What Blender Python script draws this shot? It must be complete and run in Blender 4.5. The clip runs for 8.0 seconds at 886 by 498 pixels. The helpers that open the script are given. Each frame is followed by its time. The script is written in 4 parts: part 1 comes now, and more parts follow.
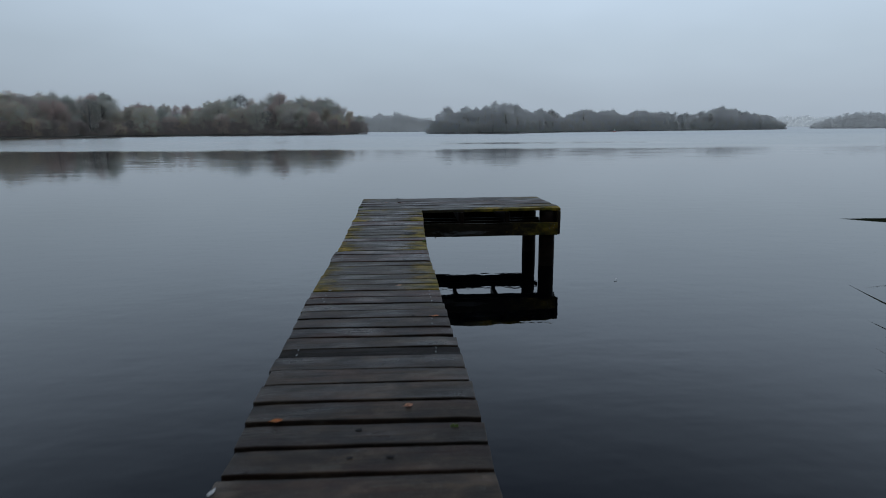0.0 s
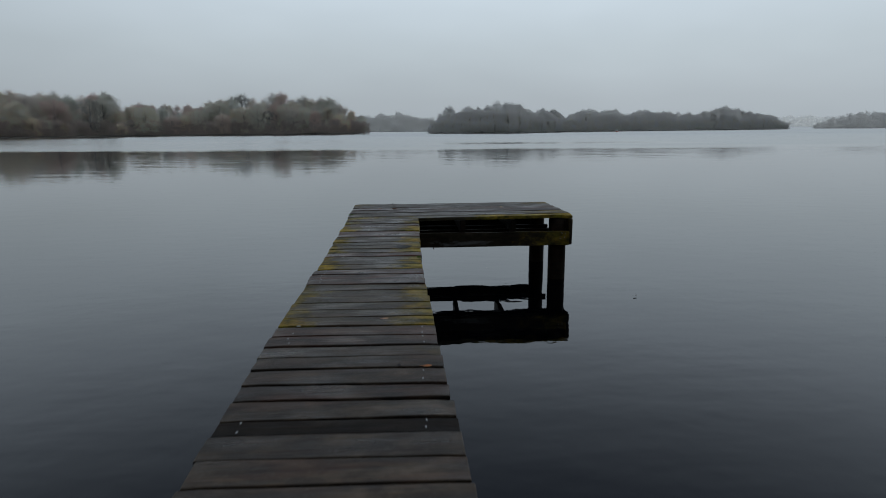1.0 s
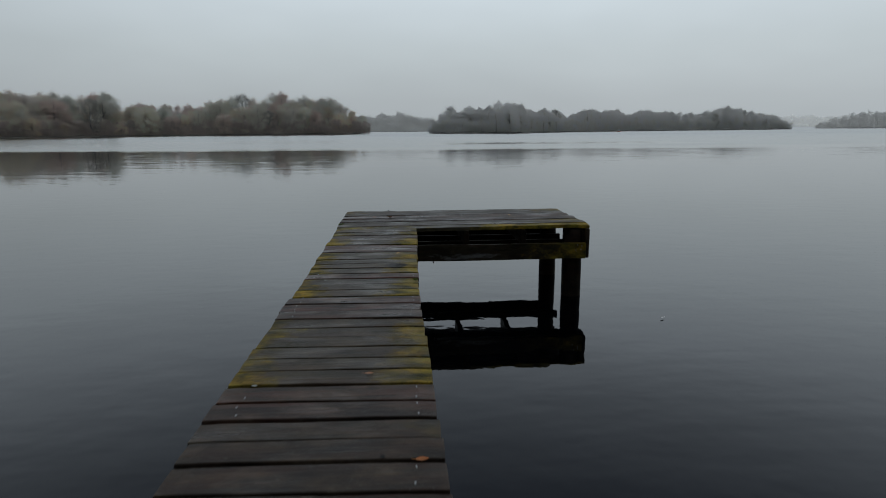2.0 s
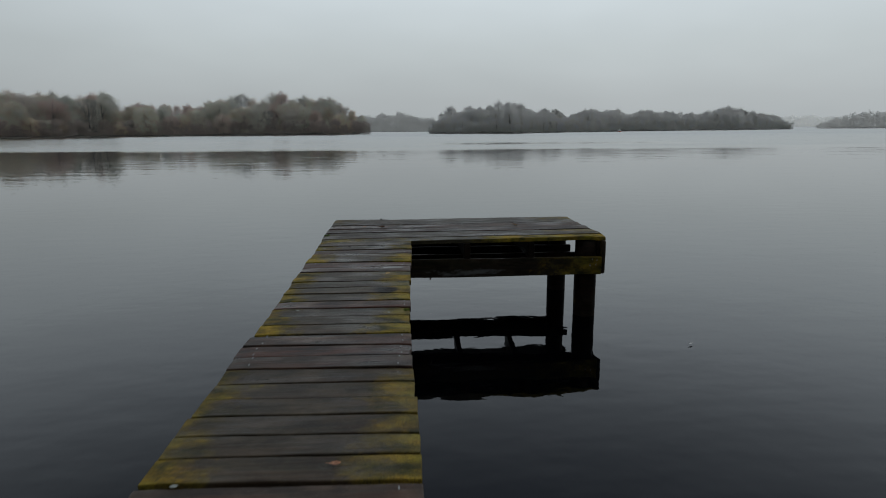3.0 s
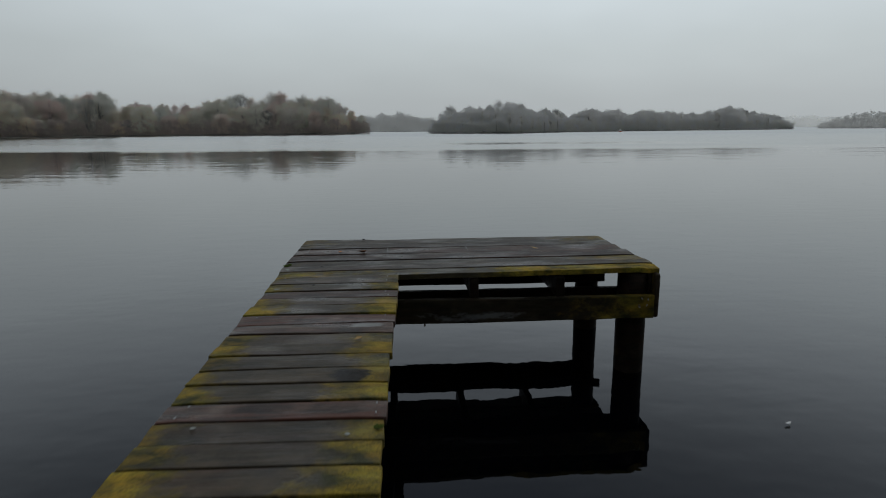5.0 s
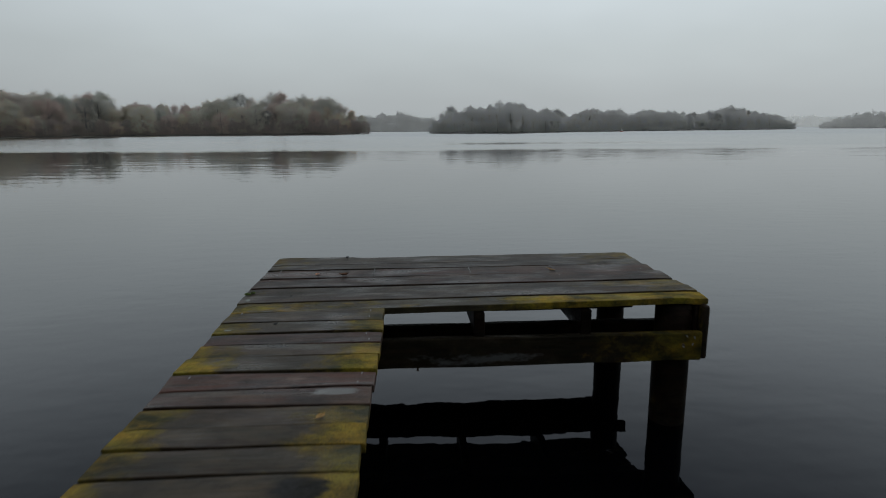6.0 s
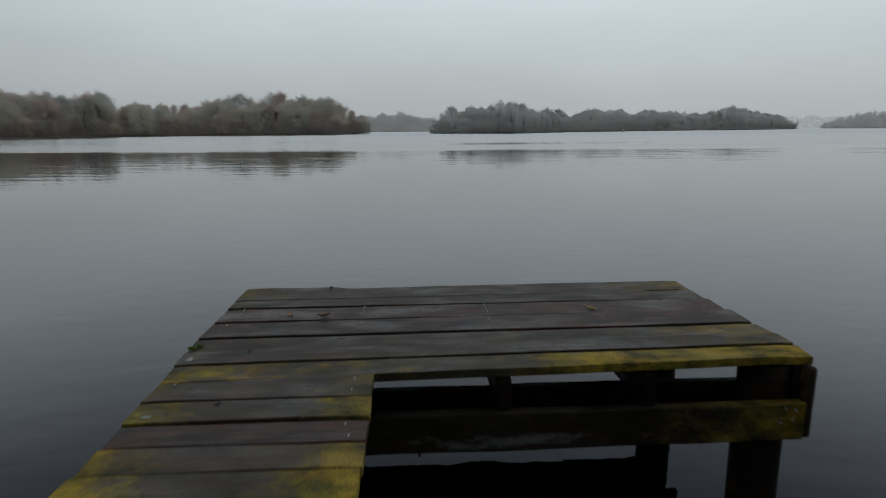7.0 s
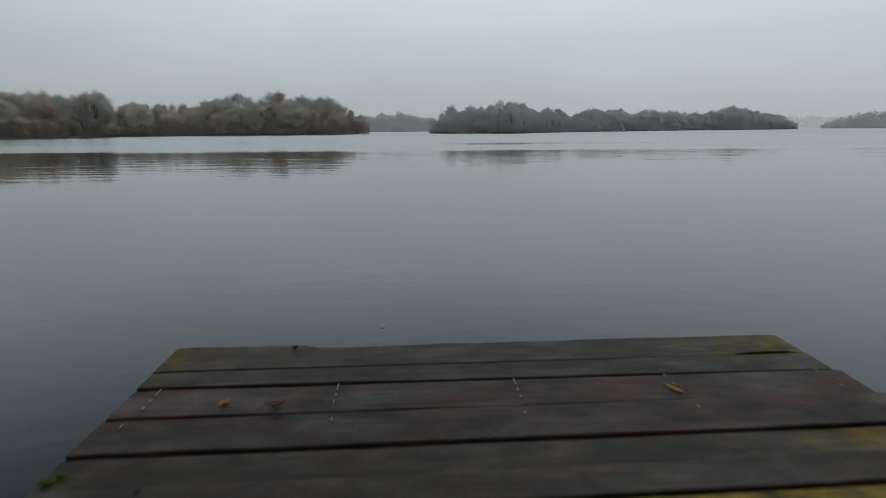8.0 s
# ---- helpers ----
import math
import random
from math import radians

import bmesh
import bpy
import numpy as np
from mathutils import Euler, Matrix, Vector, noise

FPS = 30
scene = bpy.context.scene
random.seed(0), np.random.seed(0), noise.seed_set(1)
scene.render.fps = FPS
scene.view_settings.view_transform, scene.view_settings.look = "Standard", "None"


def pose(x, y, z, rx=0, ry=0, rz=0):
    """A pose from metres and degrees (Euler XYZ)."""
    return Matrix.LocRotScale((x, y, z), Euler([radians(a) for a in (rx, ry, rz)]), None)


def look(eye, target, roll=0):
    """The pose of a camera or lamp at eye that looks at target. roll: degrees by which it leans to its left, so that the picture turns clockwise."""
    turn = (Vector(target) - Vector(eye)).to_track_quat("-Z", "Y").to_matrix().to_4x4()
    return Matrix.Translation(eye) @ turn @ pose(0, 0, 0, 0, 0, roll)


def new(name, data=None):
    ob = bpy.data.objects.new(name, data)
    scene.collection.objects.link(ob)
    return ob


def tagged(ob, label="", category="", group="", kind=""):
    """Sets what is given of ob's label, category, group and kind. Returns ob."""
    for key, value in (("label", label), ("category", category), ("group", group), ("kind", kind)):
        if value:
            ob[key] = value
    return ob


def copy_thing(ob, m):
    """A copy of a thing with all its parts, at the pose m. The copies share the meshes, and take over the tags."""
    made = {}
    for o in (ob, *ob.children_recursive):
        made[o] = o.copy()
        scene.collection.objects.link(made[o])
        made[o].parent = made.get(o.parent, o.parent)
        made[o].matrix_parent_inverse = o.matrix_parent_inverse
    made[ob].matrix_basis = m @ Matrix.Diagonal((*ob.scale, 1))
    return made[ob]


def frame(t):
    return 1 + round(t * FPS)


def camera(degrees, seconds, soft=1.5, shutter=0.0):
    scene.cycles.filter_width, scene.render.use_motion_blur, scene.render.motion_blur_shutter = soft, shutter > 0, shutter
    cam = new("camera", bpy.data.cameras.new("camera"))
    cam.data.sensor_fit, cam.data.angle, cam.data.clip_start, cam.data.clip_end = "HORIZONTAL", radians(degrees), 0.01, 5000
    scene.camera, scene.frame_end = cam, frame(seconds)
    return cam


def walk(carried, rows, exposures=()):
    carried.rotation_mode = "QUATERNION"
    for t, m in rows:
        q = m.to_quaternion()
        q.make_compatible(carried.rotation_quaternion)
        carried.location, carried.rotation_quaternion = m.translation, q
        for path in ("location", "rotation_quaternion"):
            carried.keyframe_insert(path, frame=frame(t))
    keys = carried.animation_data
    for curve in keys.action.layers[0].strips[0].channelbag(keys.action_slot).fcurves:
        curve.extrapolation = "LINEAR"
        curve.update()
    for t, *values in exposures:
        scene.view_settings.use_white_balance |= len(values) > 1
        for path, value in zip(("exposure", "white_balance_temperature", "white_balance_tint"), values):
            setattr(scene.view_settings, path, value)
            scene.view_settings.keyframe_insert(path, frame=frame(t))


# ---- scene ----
cam = camera(73.7, 8.0, soft=1.0, shutter=0.5)

# seconds, eye, and degrees by which it looks to the right of the y axis; the gimbal holds tilt and lean
TILT, LEAN = 11.54, -0.40
PATH = [
    (0, (0.711, -10.062, 2.066), 3.66),
    (0.5, (0.772, -9.613, 2.056), 3.53),
    (1, (0.805, -9.187, 2.048), 3.48),
    (1.5, (0.828, -8.731, 2.038), 3.42),
    (3, (0.931, -7.507, 2.034), 3.36),
    (3.5, (0.959, -7.105, 2.018), 3.36),
    (4, (0.983, -6.692, 2.009), 3.38),
    (4.5, (1.003, -6.306, 2.001), 3.38),
    (6, (1.112, -4.968, 1.973), 3.31),
    (6.5, (1.127, -4.497, 1.966), 3.28),
    (7, (1.122, -3.948, 1.963), 3.27),
    (7.5, (1.128, -3.380, 1.944), 3.27),
    (8, (1.143, -2.765, 1.937), 3.32),
]


def aim(eye, turn):
    a, d = radians(turn), math.cos(radians(TILT))
    return look(eye, Vector(eye) + Vector((math.sin(a) * d, math.cos(a) * d, -math.sin(radians(TILT)))), LEAN)


walk(cam, [(t, aim(eye, turn)) for t, eye, turn in PATH],
     exposures=[(0.0, 0.0, 5680, 10), (0.5, 0.02, 5920, 10), (1.5, 0.03, 6230, 10), (3.0, 0.03, 6480, 10), (6.5, 0.03, 6480, 10), (8.0, 0.05, 6380, 10)])


# ---- node helpers ----
def material(name):
    m = bpy.data.materials.new(name)
    m.use_nodes = True
    m.node_tree.nodes.clear()
    return m, m.node_tree


def node(tree, kind, inputs=None, **settings):
    n = tree.nodes.new(kind)
    for key, value in settings.items():
        setattr(n, key, value)
    for key, value in (inputs or {}).items():
        if isinstance(value, bpy.types.NodeSocket):
            tree.links.new(value, n.inputs[key])
        else:
            n.inputs[key].default_value = value
    return n


def ramp(tree, fac, stops):
    n = node(tree, "ShaderNodeValToRGB", {0: fac})
    el = n.color_ramp.elements
    while len(el) < len(stops):
        el.new(0.5)
    for e, (at, c) in zip(el, stops):
        e.position = at
        e.color = (c, c, c, 1) if isinstance(c, (int, float)) else (*c, 1)
    return n.outputs[0]


def math_op(tree, op, a, b=0.0, clamp=False):
    return node(tree, "ShaderNodeMath", {0: a, 1: b}, operation=op, use_clamp=clamp).outputs[0]


def mix(tree, fac, a, b, blend="MIX"):
    n = node(tree, "ShaderNodeMix", data_type="RGBA", blend_type=blend)
    for key, value in ((0, fac), (6, a), (7, b)):
        if isinstance(value, bpy.types.NodeSocket):
            tree.links.new(value, n.inputs[key])
        else:
            n.inputs[key].default_value = (*value, 1) if isinstance(value, tuple) and len(value) == 3 else value
    return n.outputs[2]


def noise_tex(tree, vector, scale, detail=4.0, rough=0.55):
    return node(tree, "ShaderNodeTexNoise", {"Vector": vector, "Scale": scale, "Detail": detail, "Roughness": rough})


def mapped(tree, vector, scale=(1, 1, 1), shift=(0, 0, 0)):
    return node(tree, "ShaderNodeMapping", {"Vector": vector, "Scale": scale, "Location": shift}).outputs[0]


# ---- sky and sun: thick overcast with mist ----
world = bpy.data.worlds.new("overcast_sky")
world.use_nodes = True
scene.world = world
wt = world.node_tree
wt.nodes.clear()
SUN_UP, SUN_ROUND = 68.0, 50.0
clear_sky = node(wt, "ShaderNodeTexSky", sky_type="NISHITA", sun_disc=False, sun_elevation=radians(SUN_UP),
                 sun_rotation=radians(SUN_ROUND), air_density=1.0, dust_density=4.0)
way = node(wt, "ShaderNodeTexCoord").outputs["Generated"]
height = node(wt, "ShaderNodeSeparateXYZ", {0: way}).outputs["Z"]
# stops from 0.24 up lie out of view, set to shape the water's reflection
cloud = ramp(wt, height, [(0.0, (0.425, 0.460, 0.472)), (0.045, (0.448, 0.484, 0.496)), (0.12, (0.53, 0.582, 0.595)),
                          (0.24, (0.68, 0.758, 0.797)), (0.33, (0.645, 0.722, 0.785)), (0.56, (0.207, 0.244, 0.302)), (1.0, (0.41, 0.47, 0.52))])
drift = noise_tex(wt, mapped(wt, way, (1.0, 1.0, 3.0)), 2.2, 3.0)
patchy = ramp(wt, drift.outputs["Fac"], [(0.3, 0.95), (0.7, 1.05)])
cloud = mix(wt, 1.0, cloud, patchy, "MULTIPLY")
# a little brighter towards the hidden sun
toward = node(wt, "ShaderNodeVectorMath", {0: way, 1: (math.sin(radians(SUN_ROUND)), math.cos(radians(SUN_ROUND)), 0.0)}, operation="DOT_PRODUCT").outputs["Value"]
cloud = mix(wt, 1.0, cloud, ramp(wt, toward, [(0.0, 0.86), (0.45, 0.985), (1.0, 1.06)]), "MULTIPLY")
veil = node(wt, "ShaderNodeBackground", {"Color": cloud, "Strength": 0.96})
behind = node(wt, "ShaderNodeBackground", {"Color": clear_sky.outputs[0], "Strength": 0.05})
both = node(wt, "ShaderNodeMixShader", {0: 0.06, 1: veil.outputs[0], 2: behind.outputs[0]})
node(wt, "ShaderNodeOutputWorld", {0: both.outputs[0]})

sun = new("sun", bpy.data.lights.new("sun", "SUN"))
sun.data.energy, sun.data.angle, sun.data.color = 0.5, radians(40), (1.0, 0.97, 0.93)
up, round_ = radians(SUN_UP), radians(SUN_ROUND)
sun.matrix_world = look((0, 0, 0), (-math.sin(round_) * math.cos(up), -math.cos(round_) * math.cos(up), -math.sin(up)))


# ---- materials ----
def wood_material(name, tone=1.0, gloss=0.18, spot=None, spot_colour=(0.006, 0.006, 0.006), spot_edge=(1.22, 1.48)):
    """Weathered timber, grain along x. The object's colour gives moss, brownness and darkness."""
    m, t = material(name)
    info = node(t, "ShaderNodeObjectInfo")
    rgb = node(t, "ShaderNodeSeparateColor", {0: info.outputs["Color"]})
    moss_amount, brown, dark = rgb.outputs[0], rgb.outputs[1], rgb.outputs[2]
    tc = node(t, "ShaderNodeTexCoord")
    offset = math_op(t, "MULTIPLY", info.outputs["Random"], 37.0)
    place = node(t, "ShaderNodeVectorMath", {0: tc.outputs["Object"], 1: node(t, "ShaderNodeCombineXYZ", {0: offset, 1: offset, 2: 0.0}).outputs[0]},
                 operation="ADD").outputs[0]
    fine = noise_tex(t, mapped(t, place, (1.8, 62, 62)), 1.0, 8.0, 0.72).outputs["Fac"]
    streak = noise_tex(t, mapped(t, place, (0.9, 22, 22)), 1.0, 4.0).outputs["Fac"]
    blotch = noise_tex(t, mapped(t, place, (5.0, 8.0, 8.0)), 1.0, 6.0, 0.65).outputs["Fac"]
    speck = noise_tex(t, place, 70.0, 3.0).outputs["Fac"]
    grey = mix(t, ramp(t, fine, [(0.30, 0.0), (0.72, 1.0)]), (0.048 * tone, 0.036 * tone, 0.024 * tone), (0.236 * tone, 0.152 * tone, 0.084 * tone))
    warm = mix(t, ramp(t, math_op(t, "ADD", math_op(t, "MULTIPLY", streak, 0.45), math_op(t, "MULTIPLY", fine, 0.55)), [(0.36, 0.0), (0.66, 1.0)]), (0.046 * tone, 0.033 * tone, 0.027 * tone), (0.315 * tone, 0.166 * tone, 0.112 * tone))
    base = mix(t, brown, grey, warm)
    base = mix(t, ramp(t, blotch, [(0.38, 0.55), (0.62, 0.0)]), base, (0.028 * tone, 0.028 * tone, 0.027 * tone))
    base = mix(t, ramp(t, blotch, [(0.53, 0.0), (0.70, 0.42)]), base, (0.26 * tone, 0.23 * tone, 0.19 * tone))
    cloudy = noise_tex(t, mapped(t, place, (4.5, 9.0, 9.0), (9.1, 4.3, 0)), 1.0, 5.0, 0.65).outputs["Fac"]
    base = mix(t, 1.0, base, ramp(t, cloudy, [(0.36, 0.50), (0.50, 0.95), (0.64, 1.65)]), "MULTIPLY")
    rusty = noise_tex(t, mapped(t, place, (2.0, 14.0, 14.0), (1.7, 8.8, 0)), 1.0, 3.0).outputs["Fac"]
    base = mix(t, math_op(t, "MULTIPLY", ramp(t, rusty, [(0.50, 0.0), (0.60, 0.65)]), math_op(t, "ADD", brown, 0.25)), base, (0.24 * tone, 0.085 * tone, 0.050 * tone))
    vary = math_op(t, "MULTIPLY_ADD", info.outputs["Random"], 0.5)
    vary.node.inputs[2].default_value = 0.75
    base = mix(t, 1.0, base, node(t, "ShaderNodeCombineColor", {0: vary, 1: vary, 2: vary}).outputs[0], "MULTIPLY")
    base = mix(t, ramp(t, speck, [(0.63, 0.0), (0.71, 0.55)]), base, (0.25 * tone, 0.24 * tone, 0.21 * tone))
    base = mix(t, math_op(t, "MULTIPLY", dark, 0.75), base, (0.010, 0.010, 0.010))
    if spot:
        at = node(t, "ShaderNodeVectorMath", {0: tc.outputs["Object"], 1: (-spot[0], -spot[1], -spot[2])}, operation="ADD").outputs[0]
        reachd = node(t, "ShaderNodeVectorMath", {0: mapped(t, at, spot[3:])}, operation="LENGTH").outputs["Value"]
        frayed = noise_tex(t, mapped(t, place, (8.0, 40.0, 17.0)), 1.0, 5.0, 0.62).outputs["Fac"]
        reachd = math_op(t, "ADD", reachd, math_op(t, "MULTIPLY", frayed, 2.1 if spot_edge[0] < 1.2 else 1.3))
        spotted = node(t, "ShaderNodeMapRange", {0: reachd, 1: spot_edge[0], 2: spot_edge[1], 3: 0.95, 4: 0.0}, clamp=True).outputs[0]
    # moss and algae keep to the ends of a board, where nobody treads
    along = node(t, "ShaderNodeSeparateXYZ", {0: tc.outputs["Generated"]}).outputs[0]
    end = math_op(t, "ABSOLUTE", math_op(t, "SUBTRACT", along, 0.47))
    ragged = noise_tex(t, mapped(t, place, (6.5, 9.0, 9.0)), 1.0, 8.0, 0.68).outputs["Fac"]
    reach = math_op(t, "MULTIPLY_ADD", end, 1.55)
    reach.node.inputs[2].default_value = -0.66
    grown = math_op(t, "ADD", math_op(t, "ADD", reach, math_op(t, "MULTIPLY", ragged, 1.15)), math_op(t, "MULTIPLY", moss_amount, 0.55))
    bias = math_op(t, "MULTIPLY", math_op(t, "SUBTRACT", 1.0, info.outputs["Alpha"]), math_op(t, "SUBTRACT", along, 0.62))
    grown = math_op(t, "ADD", grown, bias)
    mask = ramp(t, grown, [(0.66, 0.0), (0.92, 1.0)])
    mask = math_op(t, "MULTIPLY", mask, math_op(t, "MULTIPLY", moss_amount, 1.15, True))
    tuft = noise_tex(t, place, 130.0, 4.0).outputs["Fac"]
    moss = mix(t, ramp(t, blotch, [(0.38, 0.0), (0.62, 1.0)]), (0.036, 0.037, 0.008), (0.40, 0.245, 0.020))
    green = ramp(t, cloudy, [(0.40, 0.0), (0.62, 1.0)])
    moss = mix(t, math_op(t, "MULTIPLY", green, 0.7), moss, mix(t, ramp(t, blotch, [(0.38, 0.0), (0.62, 1.0)]), (0.034, 0.041, 0.007), (0.29, 0.265, 0.016)))
    moss = mix(t, ramp(t, tuft, [(0.38, 0.5), (0.55, 0.0)]), moss, (0.016, 0.019, 0.007))
    # a thin olive film of algae over the whole of a mossy board
    base = mix(t, math_op(t, "MULTIPLY", math_op(t, "MULTIPLY", moss_amount, 0.42, True), ramp(t, cloudy, [(0.35, 0.4), (0.60, 1.0)])), base, (0.050, 0.046, 0.022))
    base = mix(t, math_op(t, "MULTIPLY", mask, 0.88), base, moss)
    if spot:
        base = mix(t, spotted, base, spot_colour)
    rough = math_op(t, "MULTIPLY_ADD", fine, 0.30)
    rough.node.inputs[2].default_value = 0.36
    film = noise_tex(t, mapped(t, place, (2.2, 6.0, 6.0), (5.5, 2.1, 0)), 1.0, 3.0).outputs["Fac"]
    rough = math_op(t, "SUBTRACT", rough, ramp(t, film, [(0.48, 0.0), (0.66, 0.24)]))
    rough = math_op(t, "ADD", rough, math_op(t, "MULTIPLY", mask, 0.3), True)
    relief = math_op(t, "ADD", math_op(t, "MULTIPLY", fine, 0.6), math_op(t, "MULTIPLY", streak, 0.5))
    relief = math_op(t, "ADD", relief, math_op(t, "MULTIPLY", mask, math_op(t, "MULTIPLY", tuft, 1.5)))
    # the darker a board, the less sheen it has
    dull = math_op(t, "MULTIPLY", math_op(t, "SUBTRACT", 1.0, math_op(t, "MULTIPLY", dark, 0.85), True), gloss)
    bump = node(t, "ShaderNodeBump", {"Height": relief, "Strength": 0.8, "Distance": 0.005})
    bsdf = node(t, "ShaderNodeBsdfPrincipled", {"Base Color": base, "Roughness": rough, "Normal": bump.outputs[0], "Specular IOR Level": dull})
    node(t, "ShaderNodeOutputMaterial", {0: bsdf.outputs[0]})
    return m


DECK = wood_material("weathered_deck_board", 0.33, 0.215)
# near-black tone for the piles and timbers below the deck
TIMBER = wood_material("near_black_timber", 0.08, 0.03)
BEAM = wood_material("lichened_beam", 0.14, 0.08, (0.02, 0, -0.045, 1 / 0.80, 0, 1 / 0.085), (0.090, 0.090, 0.085), (1.15, 1.50))
MOSSY = wood_material("mossy_timber", 0.14, 0.08)
DAMP_DECK = wood_material("damp_deck_board", 0.33, 0.215, (0.275, -0.010, 0, 1 / 0.125, 1 / 0.10, 0))
SMEARED_DECK = wood_material("smeared_deck_board", 0.33, 0.215, (0.300, 0.030, 0, 1 / 0.12, 1 / 0.042, 0), (0.175, 0.175, 0.165))


def water_material():
    m, t = material("calm_lake_water")
    tc = node(t, "ShaderNodeTexCoord").outputs["Object"]
    place = node(t, "ShaderNodeSeparateXYZ", {0: tc})
    # a light breeze ruffles the open lake; the sheltered water before the jetty lies calm
    wander = noise_tex(t, mapped(t, tc, (0.012, 0.045, 1.0)), 1.0, 3.0).outputs["Fac"]
    edge = math_op(t, "MULTIPLY_ADD", wander, 26.0)
    edge.node.inputs[2].default_value = -13.0
    out = math_op(t, "ADD", place.outputs["Y"], edge)
    breeze = node(t, "ShaderNodeMapRange", {0: out, 1: 46.0, 2: 60.0, 3: 0.0, 4: 1.0}, clamp=True).outputs[0]
    slick = noise_tex(t, mapped(t, tc, (0.016, 0.085, 1.0), (3.3, 1.7, 0.0)), 1.0, 2.0).outputs["Fac"]
    slick = ramp(t, slick, [(0.62, 1.0), (0.72, 0.6)])
    # one long calm streak out on the ruffled water
    waver = math_op(t, "MULTIPLY", noise_tex(t, mapped(t, tc, (0.05, 0.0, 0.0)), 1.0, 2.0).outputs["Fac"], 4.0)
    off = math_op(t, "ABSOLUTE", math_op(t, "SUBTRACT", math_op(t, "ADD", place.outputs["Y"], waver), 74.0))
    streak = node(t, "ShaderNodeMapRange", {0: off, 1: 3.6, 2: 8.5, 3: 0.3, 4: 1.0}, clamp=True).outputs[0]
    away = math_op(t, "ABSOLUTE", math_op(t, "SUBTRACT", place.outputs["X"], 21.0))
    streak = math_op(t, "MAXIMUM", streak, node(t, "ShaderNodeMapRange", {0: away, 1: 9.0, 2: 20.0, 3: 0.0, 4: 1.0}, clamp=True).outputs[0])
    slick = math_op(t, "MULTIPLY", slick, streak)
    breeze = math_op(t, "MULTIPLY", breeze, slick)
    long_swell = noise_tex(t, mapped(t, tc, (0.12, 0.55, 1.0)), 1.0, 2.0).outputs["Fac"]
    small = noise_tex(t, mapped(t, tc, (1.0, 0.8, 1.0)), 7.0, 2.0, 0.5).outputs["Fac"]
    swell = math_op(t, "MULTIPLY_ADD", small, 0.155)
    swell.node.inputs[2].default_value = 0.0
    swell = math_op(t, "ADD", swell, math_op(t, "MULTIPLY", noise_tex(t, mapped(t, tc, (1.0, 1.5, 1.0)), 1.5, 2.0, 0.45).outputs["Fac"], 0.5))
    # lazy ripples: short ones round the jetty, broad low ones across the lake
    lazy = noise_tex(t, mapped(t, tc, (1.3, 2.8, 1.0), (2.0, 6.1, 0.0)), 1.0, 2.0, 0.5).outputs["Fac"]
    swell = math_op(t, "ADD", swell, math_op(t, "MULTIPLY", lazy, 0.7))
    open_water = node(t, "ShaderNodeMapRange", {0: place.outputs["Y"], 1: 14.0, 2: 34.0, 3: 0.0, 4: 1.0}, clamp=True).outputs[0]
    broad = noise_tex(t, mapped(t, tc, (0.13, 0.75, 1.0), (7.7, 3.2, 0.0)), 1.0, 2.0, 0.5).outputs["Fac"]
    broad = math_op(t, "MULTIPLY", broad, math_op(t, "MULTIPLY", open_water, 5.4))
    heights = math_op(t, "ADD", math_op(t, "ADD", swell, broad), math_op(t, "MULTIPLY", long_swell, 0.55))
    bump = node(t, "ShaderNodeBump", {"Height": heights, "Strength": 1.0, "Distance": 0.0038})
    tiny = noise_tex(t, mapped(t, tc, (0.9, 2.4, 1.0)), 1.0, 3.0).outputs["Fac"]
    ruffle = node(t, "ShaderNodeBump", {"Height": tiny, "Strength": math_op(t, "MULTIPLY", breeze, 1.0), "Distance": 0.012, "Normal": bump.outputs[0]})
    # normals tipped to the camera's side, so far water reflects sky above the trees
    steep = node(t, "ShaderNodeMapRange", {0: place.outputs["Y"], 1: 90.0, 2: 170.0, 3: -0.055, 4: -0.115}, clamp=True).outputs[0]
    lean = node(t, "ShaderNodeCombineXYZ", {0: 0.0, 1: math_op(t, "MULTIPLY", breeze, steep), 2: 0.0}).outputs[0]
    leaning = node(t, "ShaderNodeVectorMath", {0: ruffle.outputs[0], 1: lean}, operation="ADD").outputs[0]
    leaning = node(t, "ShaderNodeVectorMath", {0: leaning}, operation="NORMALIZE").outputs[0]
    rough = math_op(t, "MULTIPLY", breeze, 0.06)
    rough = math_op(t, "ADD", rough, node(t, "ShaderNodeMapRange", {0: place.outputs["Y"], 1: 8.0, 2: 45.0, 3: 0.02, 4: 0.034}, clamp=True).outputs[0])
    bsdf = node(t, "ShaderNodeBsdfPrincipled", {"Base Color": (0.0005, 0.0007, 0.0010, 1), "Roughness": rough, "IOR": 1.43, "Normal": leaning})
    node(t, "ShaderNodeOutputMaterial", {0: bsdf.outputs[0]})
    return m


WATER = water_material()


def plain(name, colour, roughness=0.7, spread=0.25, scale=20.0, metallic=0.0, bump=0.2):
    m, t = material(name)
    tc = node(t, "ShaderNodeTexCoord").outputs["Object"]
    n = noise_tex(t, tc, scale, 5.0).outputs["Fac"]
    lo, hi = tuple(c * (1 - spread) for c in colour), tuple(min(1.0, c * (1 + spread)) for c in colour)
    base = mix(t, ramp(t, n, [(0.3, 0.0), (0.7, 1.0)]), lo, hi)
    b = node(t, "ShaderNodeBump", {"Height": n, "Strength": bump, "Distance": 0.003})
    bsdf = node(t, "ShaderNodeBsdfPrincipled", {"Base Color": base, "Roughness": roughness, "Metallic": metallic, "Normal": b.outputs[0]})
    node(t, "ShaderNodeOutputMaterial", {0: bsdf.outputs[0]})
    return m


